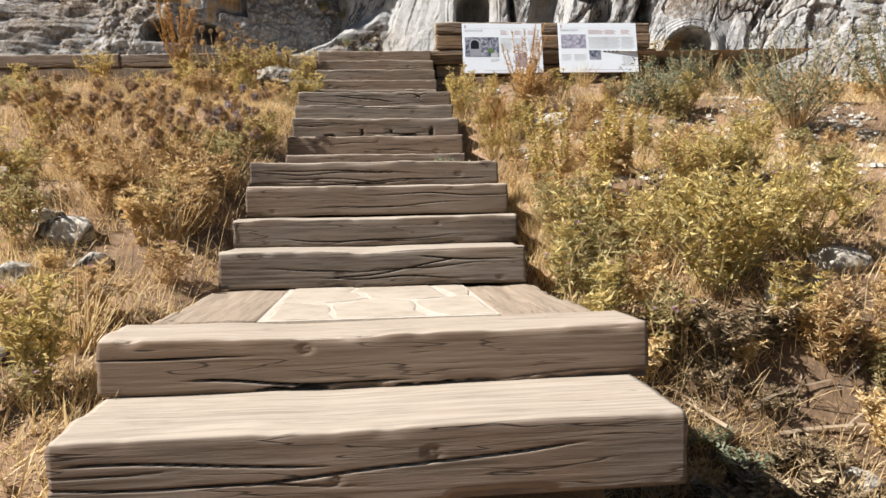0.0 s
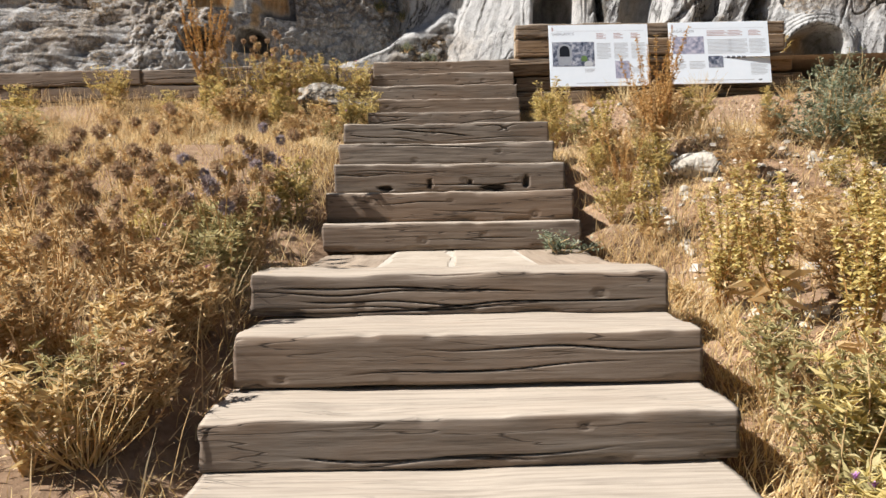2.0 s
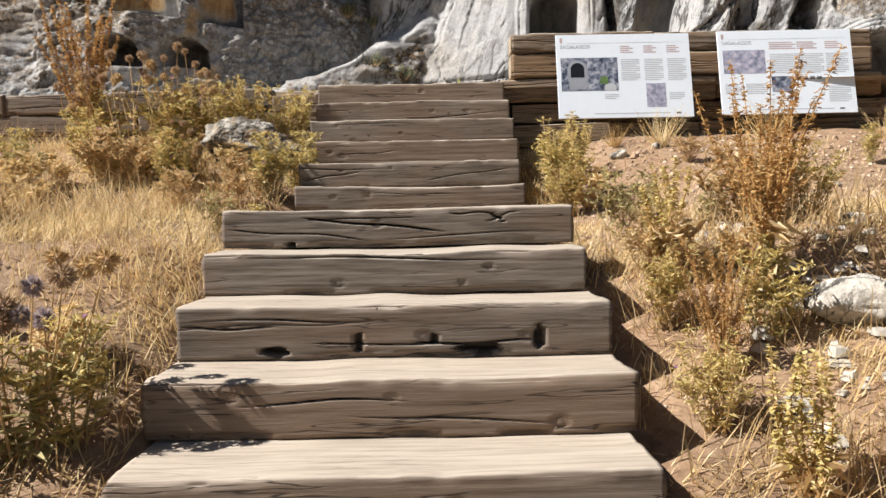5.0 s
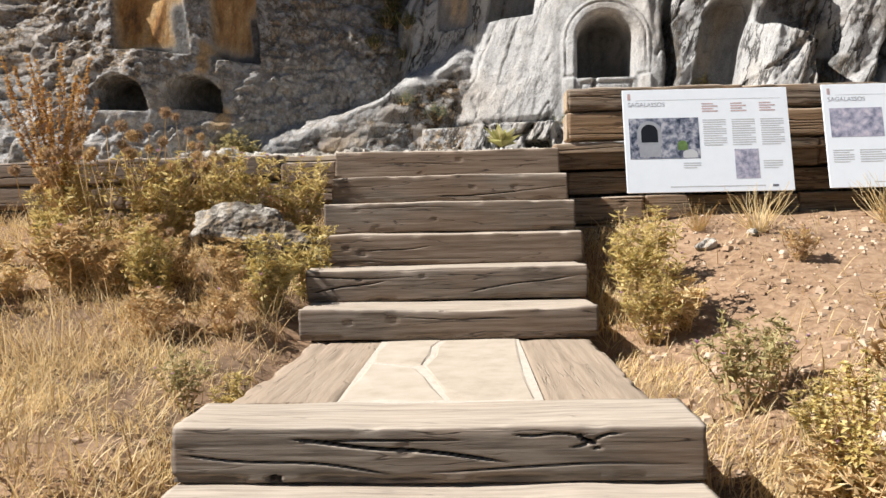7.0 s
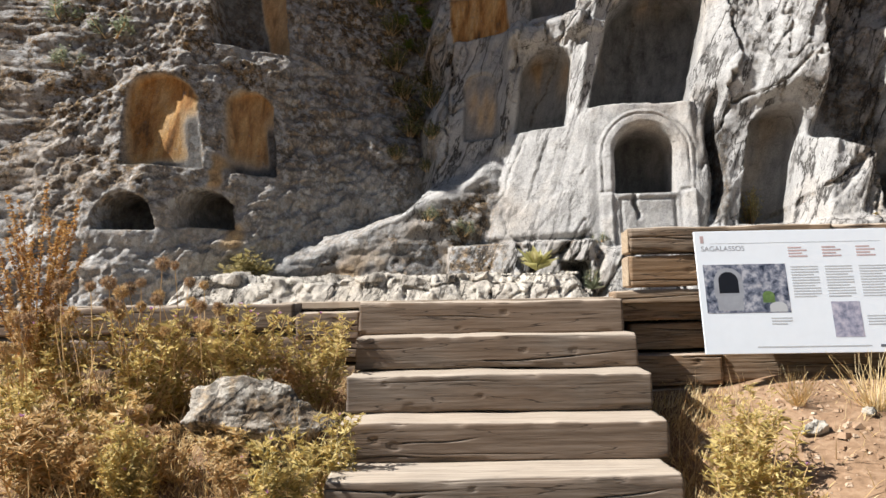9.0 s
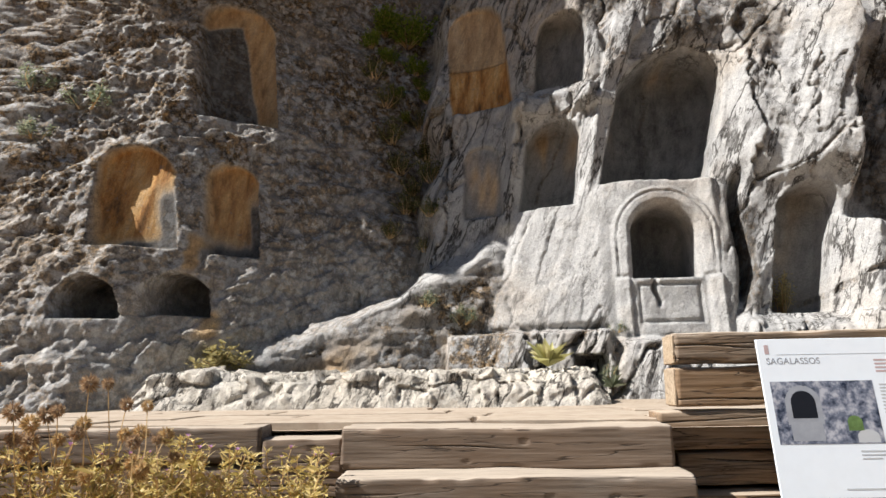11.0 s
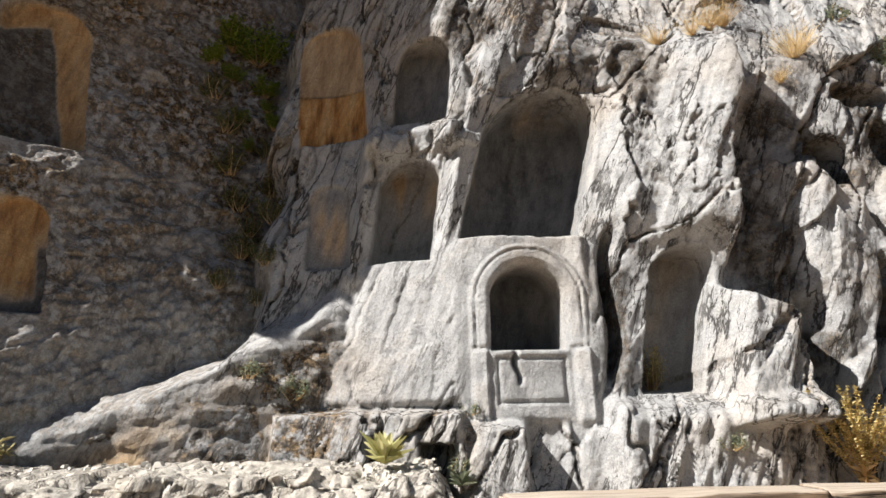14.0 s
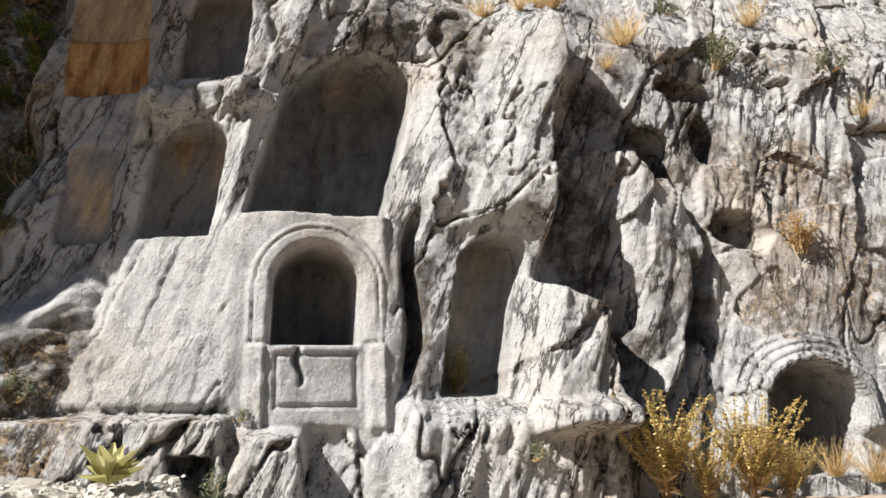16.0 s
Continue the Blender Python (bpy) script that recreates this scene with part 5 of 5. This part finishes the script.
bush_d = settle(thistle_bush(24, 0.42, 0.4, 11, YELLOW_GREEN, OLIVE, "small yellow-green thistle beside the steps", flowers=2), -1.72, 8.95)
bush_e = settle(thistle_bush(25, 0.40, 0.42, 9, OLIVE, BROWN_STRAW, "olive-green knapweed with mauve flowers", "knapweed", flowers=5, dense=0.8), 0.82, 3.55)
bush_f = settle(thistle_bush(26, 0.34, 0.36, 10, BROWN_STRAW, BROWN_STRAW, "withered brown prickly weed in dry grass", "weed", flowers=1, dense=1.1), -1.55, 4.6)
bush_g = settle(thistle_bush(27, 0.30, 0.34, 9, STRAW, BROWN_STRAW, "straw-coloured dry weed in dry grass", "weed", dense=1.2), 1.3, 5.6)
bush_h = settle(thistle_bush(28, 0.46, 0.56, 16, BROWN_STRAW, BROWN_STRAW, "dense brown withered weed in dry grass", "weed", dense=2.0), -1.9, 5.75)
bush_i = settle(thistle_bush(29, 0.40, 0.5, 14, OLIVE, BROWN_STRAW, "olive and straw coloured prickly weed in dry grass", "weed", flowers=3, dense=1.7), -1.6, 5.2)
shrub_a = settle(leafy_shrub(31, 0.62, 0.8, 1500, GREY_GREEN, "grey-green leafy shrub on the dry slope"), 2.0, 7.2)
shrub_b = settle(leafy_shrub(32, 1.15, 1.6, 2600, GREY_GREEN, "large grey-green leafy shrub on the dry slope"), 3.25, 6.75)
shrub_c = settle(leafy_shrub(33, 0.42, 0.65, 1100, OLIVE, "low dark green shrub in dry grass"), -3.75, 6.85)
tuft_a = settle(grass_tuft(41, 0.32, 70, STRAW, "dry straw-coloured grass tuft on the slope"), 1.1, 10.1)
weed_a = settle(leafy_shrub(34, 0.16, 0.42, 420, GREY_GREEN, "small grey-green weed growing over the landing edge", (0.02, 0.04), "weed"), 0.10, 6.0)
weed_a.matrix_world = pose(0.08, 5.82, 1.40)

KEY = [  # plant, x, y, turn, size
    (globe_a, -2.75, 5.35, 70, 1.0), (globe_a, -2.0, 5.15, 300, 0.9), (globe_a, -1.75, 5.0, 20, 0.75), (bush_d, -1.95, 5.3, 100, 1.0), (globe_a, -3.3, 6.0, 160, 0.8), (globe_a, -2.5, 6.35, 250, 0.85), (globe_d, -3.15, 9.35, 100, 0.85),
    (globe_d, -2.4, 9.0, 200, 0.55), (bush_b, -2.55, 10.05, 120, 0.85), (bush_d, -1.45, 7.75, 200, 0.55), (bush_f, -2.95, 9.1, 10, 1.3), (bush_e, -1.65, 7.8, 60, 0.6),
    (bush_b, -3.3, 9.9, 210, 0.95), (bush_b, -4.5, 9.6, 30, 0.9), (bush_a, 1.85, 3.75, 120, 0.9), (bush_a, 1.55, 4.35, 200, 0.8), (bush_a, 1.1, 3.85, 250, 0.62), (bush_d, 0.72, 3.25, 33, 1.0),
    (bush_d, 0.78, 3.95, 140, 1.1), (bush_e, 1.0, 3.2, 120, 1.0), (bush_e, 0.85, 4.1, 200, 1.0), (bush_e, 0.42, 8.1, 20, 1.0), (bush_e, 0.6, 8.3, 150, 0.8), (stalk_a, 0.66, 5.05, 100, 0.9), (stalk_b, 1.2, 4.85, 200, 0.9),
    (stalk_a, 0.62, 6.2, 10, 0.75), (stalk_b, 0.48, 7.3, 70, 0.8), (dock_b, 0.55, 6.75, 100, 0.55), (bush_c, 0.33, 9.62, 140, 0.8), (bush_c, 0.40, 7.0, 80, 0.55), (bush_c, 0.45, 6.5, 190, 0.55), (shrub_a, 2.75, 8.6, 60, 0.8), (shrub_a, 3.8, 8.9, 150, 1.2),
    (shrub_a, 3.3, 9.9, 250, 1.1), (shrub_b, 4.8, 7.8, 120, 1.1), (shrub_b, 4.2, 6.0, 60, 0.7), (tuft_a, 0.75, 10.2, 60, 0.7), (tuft_a, 2.0, 10.3, 160, 1.1), (tuft_a, 2.9, 10.2, 200, 0.9), (tuft_a, 3.3, 10.1, 20, 1.3), (tuft_a, 3.7, 10.0, 90, 1.5),
    (shrub_c, -4.4, 7.3, 110, 0.9), (bush_f, -1.35, 3.9, 20, 0.8), (bush_d, -1.5, 6.2, 160, 0.9), (bush_f, -1.75, 5.5, 160, 1.2), (bush_f, -1.55, 2.2, 130, 0.9), 
    (bush_e, 0.66, 3.45, 15, 1.0), (bush_e, 0.75, 3.7, 75, 1.1), (bush_e, 0.66, 4.0, 215, 1.0), (bush_e, 0.62, 4.35, 300, 0.9), (bush_d, 0.6, 3.6, 10, 0.9),
    (globe_d, -2.65, 9.9, 50, 1.0), (bush_b, -2.78, 9.75, 0, 1.15), (globe_d, -2.35, 9.75, 30, 0.8), (bush_b, -2.3, 9.95, 300, 1.1), (bush_g, -2.6, 9.2, 20, 0.9)]
KEY += [  # thistles crowding the edge of the lower flights
    (globe_a, -1.95, 4.55, 10, 0.9), (globe_a, -1.62, 4.45, 130, 0.8), (globe_b, -1.45, 4.95, 200, 0.95), (globe_c, -1.5, 5.35, 80, 1.0), (globe_a, -2.25, 4.85, 250, 0.95), (globe_a, -1.8, 4.2, 310, 0.75), (globe_b, -1.75, 5.3, 20, 1.0), (globe_a, -2.45, 5.15, 50, 1.0),
    (bush_g, -1.55, 3.75, 220, 1.1), (bush_g, -1.5, 4.2, 75, 1.0), (bush_h, -1.9, 4.1, 20, 0.8), (bush_f, -1.35, 4.0, 60, 0.9), (bush_f, -1.3, 3.4, 160, 0.7), (bush_e, -1.5, 3.9, 250, 0.8), (bush_f, -1.4, 2.9, 10, 0.8), (bush_f, -1.35, 4.4, 80, 0.9), (bush_i, -1.5, 4.75, 10, 0.8), (bush_d, -1.3, 2.3, 210, 0.9),
    (bush_c, 0.25, 9.0, 200, 0.7), (bush_g, 0.42, 9.1, 10, 1.0), (bush_a, 1.45, 3.6, 30, 1.0), (globe_d, -2.95, 9.5, 20, 1.0), (bush_f, -2.4, 9.2, 30, 0.9), (bush_d, -1.6, 9.25, 140, 1.0), (bush_f, -2.0, 9.15, 80, 0.7), (bush_e, -1.75, 9.0, 10, 0.8), (bush_f, -2.7, 9.1, 300, 1.0), (bush_f, -1.9, 8.7, 200, 0.8)]
for plant, x, y, turn, size in KEY:
    again(plant, x, y, turn, size)

# dead brush and litter beside the lowest steps
brush = settle(thistle_bush(71, 0.26, 0.62, 18, DEAD, DEAD, "dark brown dead brush beside the lowest steps", "brush", dense=2.2), 1.15, 2.6)
weed_b = again(weed_a, 1.2, 2.84, 30, 1.1, 0.02)
again(weed_a, 1.05, 2.95, 130, 0.8, 0.02)
rng = random.Random(79)
for k in range(26):
    x, y = rng.uniform(0.85, 2.4), rng.uniform(2.3, 3.3)
    again(bush_f if k % 4 == 3 else brush, x, y, rng.uniform(0, 360), rng.uniform(0.4, 0.9), -0.03)
for x, y, turn, size in ((1.0, 2.8, 40, 0.6), (1.75, 2.9, 100, 0.8), (1.9, 3.1, 200, 0.9), (2.2, 3.0, 10, 0.9), (1.3, 3.15, 60, 0.6), (1.62, 3.2, 60, 0.7), (2.1, 3.3, 160, 0.9)):
    again(bush_g, x, y, turn, size)
for x, y, turn, length in ((1.45, 3.0, 20, 0.42), (1.2, 3.1, 70, 0.3), (1.6, 2.88, -15, 0.5), (1.05, 3.0, 110, 0.35), (1.75, 3.05, 40, 0.4)):
    s = Sheet()
    s.stem(bent(rng, (-length / 2, 0, 0.05), (length / 2, 0, 0.12), 0.06, 6), 0.009, 0.004)
    s.stem(bent(rng, (0, 0, 0.09), (length * 0.3, length * 0.25, 0.16), 0.03, 4), 0.005, 0.003)
    twig = new("twig", mesh_from("twig", s.v, s.f, WOOD_END, False))
    twig.matrix_world = pose(x, y, float(ground_height(x, y)) + 0.02, 0, 0, turn)
    tagged(twig, "pale dead forked twig lying in the brush", "twig", "twigs in the brush")
rng = random.Random(78)
for k in range(24):
    y = rng.uniform(3.6, 10.0)
    x = rng.uniform(-3.3, -1.5) - 0.06 * (y - 5)
    if y < 8.9 and k % 4:
        continue
    again(rng.choice((bush_h, bush_d, bush_g, bush_f, bush_g)), x, y, rng.uniform(0, 360), rng.uniform(0.6, 1.15), -0.01)
for k in range(26):
    y = rng.uniform(2.2, 8.0)
    x = rng.uniform(0.75, 3.0) - 0.08 * (y - 3)
    again(rng.choice((bush_i, bush_g, bush_d, bush_h)), x, y, rng.uniform(0, 360), rng.uniform(0.5, 1.0), -0.01)
rng = random.Random(77)
count = 0
while count < 215:
    y = rng.uniform(1.2, 10.2)
    x = rng.uniform(-6.2, 6.2) if rng.random() < 0.5 else rng.gauss(-1.2, 2.0)
    off = abs(x - (-0.2 - 0.085 * (y - 2)))
    if off < 0.98 or (-3.6 < x < -1.2 and 6.6 < y < 8.9 and rng.random() < 0.8) or (0.3 < x < 3.3 and y > 7.9 and rng.random() < 0.93):
        continue
    plant = rng.choice((bush_f, bush_g, bush_f, bush_g, bush_d, bush_e, globe_a if x < 0 and y < 6.3 else bush_g, tuft_a))
    again(plant, x, y, rng.uniform(0, 360), rng.uniform(0.5, 1.05) * (0.6 if plant is globe_a else 1.0), -0.01)
    count += 1


def grass_field(name, count, seed, material, tall, label, lean=1.0, patch=0.0):
    """Blades of dry grass over the slope, one object."""
    g = np.random.RandomState(seed)
    n = count * 3
    x = np.where(g.rand(n) < 0.6, g.normal(-0.5, 2.2, n), g.uniform(-7.5, 7.5, n))
    y = g.uniform(-1.2, 10.5, n)
    off = np.abs(x - (-0.2 - 0.085 * (y - 2)))
    dense = smooth(-0.25 + patch, 0.30 + patch, fbm(x * 2.1 + seed, y * 2.1, seed, 4))
    bare = smooth(0.1, 0.6, x) * smooth(4.0, 3.0, x) * smooth(7.6, 8.4, y)
    keep = (off > 0.80) & (g.rand(n) < (0.10 + 0.90 * dense) * (1 - 0.93 * bare) * (1 - 0.8 * np.clip(2 * litter_shade(x, y) - 1, 0, 1))) & (np.abs(x) < 7.5)
    x, y = x[keep][:count], y[keep][:count]
    n = len(x)
    z = ground_height(x, y) - 0.01
    h = tall * (0.4 + 0.9 * g.rand(n)) * (0.7 + 0.6 * smooth(-0.4, 0.5, fbm(x * 1.3, y * 1.3, seed + 7, 2)))
    flow = 5.0 * fbm(x * 1.6, y * 1.6, seed + 3, 3) + g.normal(0, 1.5, n)
    tilt = lean * (0.15 + 0.85 * g.rand(n))
    dx, dy = np.cos(flow) * np.sin(tilt), np.sin(flow) * np.sin(tilt)
    dz = np.cos(tilt)
    wx, wy = -np.sin(flow + 0.6), np.cos(flow + 0.6)
    w = 0.0013 + 0.0018 * g.rand(n)
    P = np.zeros((n, 5, 3))
    for k, (f, s, droop) in enumerate(((0, 1, 0), (0, -1, 0), (0.55, 0.8, 0.02), (0.55, -0.8, 0.02), (1, 0, 0.16))):
        P[:, k, 0] = x + dx * h * f * (1 + droop) + wx * w * s
        P[:, k, 1] = y + dy * h * f * (1 + droop) + wy * w * s
        P[:, k, 2] = z + np.maximum(dz * h * f - droop * h * np.sin(tilt), 0.004)
    base = (np.arange(n) * 5)[:, None]
    quads = (base + np.array([[0, 1, 3, 2]])).tolist()
    tris = (base + np.array([[2, 3, 4]])).tolist()
    ob = new(name, mesh_from(name, P.reshape(-1, 3).tolist(), quads + tris, material, False))
    return tagged(ob, label, "grass", kind="stuff")


grass_field("dry_grass", 190000, 3, STRAW, 0.11, "golden dry grass lying in tangled swathes over the slope", 1.45)
grass_field("brown_grass", 60000, 8, BROWN_STRAW, 0.23, "brown withered grass and weed stems over the slope", 1.2)

# stones in the grass
ROCKS = [rock_mesh("stone", (0.14, 0.10, 0.075), 3 + k, PALE_ROCK, 4) for k in range(4)]
boulder = new("boulder", rock_mesh("boulder", (0.42, 0.26, 0.20), 12, PALE_ROCK, 6))
boulder.matrix_world = pose(-2.08, 9.55, 2.80, 0, 0, 10)
boulder.data.attributes.new("lichen", "FLOAT", "POINT").data.foreach_set("value", [0.85] * len(boulder.data.vertices))
tagged(boulder, "rough grey boulder with lichen beside the steps", "boulder")
spots = [(-1.95, 3.8, 1.5), (-1.7, 3.5, 1.0), (-2.15, 3.95, 1.3), (-1.55, 3.25, 0.8), (-2.0, 3.4, 1.1), (1.06, 6.92, 1.8), (0.72, 6.55, 0.7), (1.56, 3.36, 1.2), (1.98, 3.64, 1.4), (1.6, 2.76, 0.9), (1.75, 3.45, 0.8), (0.75, 9.95, 0.8), (1.05, 10.05, 0.5), (1.1, 2.4, 0.9), (1.4, 2.2, 1.2),
         (1.0, 6.95, 1.0), (1.35, 7.5, 0.6), (1.6, 6.1, 0.9), (2.2, 6.6, 0.8), (2.6, 6.0, 0.7), (1.5, 8.4, 0.4), (1.9, 8.9, 0.35), (2.5, 5.2, 1.2), (1.75, 5.4, 0.8), (-2.7, 4.4, 1.2), (-3.0, 5.0, 0.7), (-2.6, 6.7, 0.8), (-3.4, 7.6, 0.9), (-1.55, 2.6, 0.8), (2.0, 7.9, 0.6), (0.9, 5.7, 0.5), (1.15, 1.9, 0.8)]
for k, (x, y, size) in enumerate(spots):
    ob = new("stone", ROCKS[k % 4])
    ob.matrix_world = pose(x, y, float(ground_height(x, y)) + 0.02 * size, 0, 0, 67 * k) @ Matrix.Scale(0.8 * size, 4)
    tagged(ob, "pale broken limestone lying in the dry grass", "stone", "stones on the slope")


def pebble_field(name, count, seed, zone, material, label, height, size=(0.004, 0.018)):
    g = random.Random(seed)
    v, f = [], []
    shape = [(-1, -1, -0.6), (1, -0.8, -0.6), (0.9, 1, -0.6), (-1, 0.9, -0.6), (-0.6, -0.6, 0.6), (0.6, -0.5, 0.7), (0.55, 0.6, 0.6), (-0.5, 0.6, 0.75)]
    faces = [(0, 1, 5, 4), (1, 2, 6, 5), (2, 3, 7, 6), (3, 0, 4, 7), (4, 5, 6, 7)]
    for k in range(count):
        x, y = g.uniform(zone[0], zone[1]), g.uniform(zone[2], zone[3])
        if abs(x - (-0.2 - 0.085 * (y - 2))) < 0.85 and y < 10.5:
            continue
        s, a = g.uniform(*size) * (1 if g.random() < 0.9 else 1.8), g.uniform(0, 6.28)
        z = float(height(x, y)) + 0.3 * s
        b = len(v)
        for px, py, pz in shape:
            px, py, pz = (q * s * g.uniform(0.7, 1.2) for q in (px, py, pz))
            v.append((x + px * math.cos(a) - py * math.sin(a), y + px * math.sin(a) + py * math.cos(a), z + pz * 0.7))
        f += [tuple(b + i for i in q) for q in faces]
    return tagged(new(name, mesh_from(name, v, f, material, False)), label, "pebbles", kind="stuff")


PEBBLE = leafy("pebble_stone", (0.24, 0.15, 0.09), (0.38, 0.26, 0.17), (0.56, 0.44, 0.33), 0.95, 0.0)
RUBBLE = leafy("rubble_stone", (0.40, 0.37, 0.32), (0.52, 0.48, 0.42), (0.62, 0.58, 0.51), 0.95, 0.0)
pebble_field("pebbles", 2600, 5, (0.2, 4.0, 7.6, 10.5), PEBBLE, "small pale stones on the bare reddish soil", ground_height)
pebble_field("gravel", 1500, 6, (-6.5, 6.5, 1.0, 10.4), PEBBLE, "scattered small stones among the dry grass", ground_height)
pebble_field("stone_litter", 1300, 16, (0.7, 4.2, 4.6, 8.2), RUBBLE, "pale broken stones lying on the dry slope", ground_height, (0.008, 0.034))
pebble_field("rubble", 300, 7, (-4.4, -0.2, 13.25, 14.1), RUBBLE, "small rubble lying on the rock ledge", lambda x, y: 3.655 + 0.05 * (y - 13.2), (0.008, 0.026))

# plants on the cliff


def on_cliff(ob, x, z, turn=0, size=1.0, out=0.02, first=True):
    y = float(cliff_surface(np.array([[x]]), np.array([[z]]))[0][0, 0]) - out
    m = pose(x, y, z, 0, 0, turn)
    if first:
        ob.matrix_world = m @ Matrix.Scale(size, 4)
        return ob
    c = copy_thing(ob, m)
    c.scale = [size] * 3
    return c


green = on_cliff(leafy_shrub(51, 0.75, 0.9, 1500, FRESH, "fresh green bush growing from a cleft in the cliff", (0.05, 0.10)), -2.5, 8.75, 0, 1.0, 0.1)
for x, z, turn, size in ((-2.85, 8.95, 90, 0.8), (-2.35, 8.2, 180, 0.5), (-2.15, 7.6, 40, 0.4), (-2.3, 7.95, 40, 0.3)):
    on_cliff(green, x, z, turn, size, 0.08, False)
green_b = ((-2.75, 8.35, 20, 0.45), (-2.6, 7.7, 150, 0.35), (-2.45, 7.3, 250, 0.3), (-3.0, 8.6, 300, 0.5))
for x, z, turn, size in green_b:
    on_cliff(green, x, z, turn, size, 0.06, False)
creeper = on_cliff(leafy_shrub(52, 0.42, 0.5, 700, CREEPER, "dark green creeping plant in a shaded rock corner", (0.03, 0.06)), -2.0, 6.2, 0, 1.0, 0.05)
for x, z, turn, size in ((-2.15, 6.7, 60, 0.9), (-1.95, 5.6, 130, 0.7), (-2.25, 7.2, 220, 0.9), (-2.05, 5.2, 30, 0.6), (-2.45, 6.4, 10, 1.0), (-2.6, 6.9, 80, 1.1), (-2.35, 5.8, 190, 0.9), (-2.7, 7.5, 260, 1.0), (-2.5, 5.4, 300, 0.7), (-2.9, 8.0, 45, 1.0), (-2.3, 6.1, 145, 0.8)):
    on_cliff(creeper, x, z, turn, size, 0.05, False)
mullein = rosette(53, 0.31, MULLEIN, "pale green mullein rosette on the rock ledge")
mullein.matrix_world = pose(-0.62, 13.62, 3.70)
mull = on_cliff(rosette(54, 0.16, GREY_GREEN, "grey-green mullein rosette at the cliff foot"), -0.02, 3.50, 0, 1.0, 0.06)
on_cliff(leafy_shrub(55, 0.34, 0.6, 700, OLIVE, "low dark green plant at the shaded cliff foot", (0.05, 0.10)), -3.9, 3.72, 0, 1.0, 0.15)
nich = on_cliff(leafy_shrub(56, 0.55, 0.34, 700, OLIVE, "olive plant growing inside a rock niche", (0.03, 0.05)), 1.86, 4.24, 0, 1.0, 0.08)
tuf = on_cliff(leafy_shrub(57, 0.22, 0.3, 380, GREY_GREEN, "small grey-green plant on a rock ledge", (0.02, 0.05)), -1.9, 4.40, 0, 1.0, 0.02)
for x, z, turn, size in ((-1.5, 4.2, 50, 1.0), (-1.47, 4.3, 200, 0.7), (0.0, 3.6, 120, 0.9), (2.13, 3.75, 20, 0.8), (-5.94, 6.85, 60, 1.8), (-6.6, 7.1, 130, 1.8), (-6.3, 6.4, 220, 1.4), (5.9, 7.5, 60, 1.4), (0.1, 4.05, 10, 0.6), (4.5, 8.4, 80, 1.2)):
    on_cliff(tuf, x, z, turn, size, 0.03, False)
dry = on_cliff(leafy_shrub(58, 0.55, 0.6, 900, GREY_GREEN, "dusty grey-green shrub on the upper rocks", (0.03, 0.06)), 4.85, 7.6, 0, 1.0, 0.0)
on_cliff(leafy_shrub(59, 0.50, 0.5, 800, BROWN_STRAW, "brown dry shrub hanging on the cliff", (0.03, 0.06)), 5.0, 5.45, 0, 1.0, 0.05)
tg = on_cliff(grass_tuft(60, 0.42, 130, STRAW), 3.75, 7.75, 0, 1.0, 0.0)
for x, z, turn, size in ((2.95, 8.2, 70, 1.0), (3.2, 8.35, 190, 0.9), (3.88, 7.85, 120, 0.8), (2.3, 7.95, 20, 0.7), (2.6, 7.95, 140, 0.6), (3.5, 7.4, 90, 0.5), (5.5, 8.3, 200, 1.0), (6.2, 7.0, 10, 0.7), (4.4, 3.55, 60, 0.8), (4.75, 3.55, 160, 0.8), (4.1, 3.5, 260, 0.9), (5.1, 3.5, 30, 0.9)):
    on_cliff(tg, x, z, turn, size, 0.03, False)
yb = on_cliff(dock_stalk(61, 0.80, 0.95, 46, YELLOW_GREEN, "golden yellow seeding bush at the cliff foot", 0.45, 1.6), 3.1, 3.45, 0, 1.0, 0.35)
for x, z, turn, size in ((3.75, 3.45, 80, 0.95), (4.05, 3.42, 160, 0.6), (3.4, 3.4, 200, 0.7)):
    on_cliff(yb, x, z, turn, size, 0.4, False)
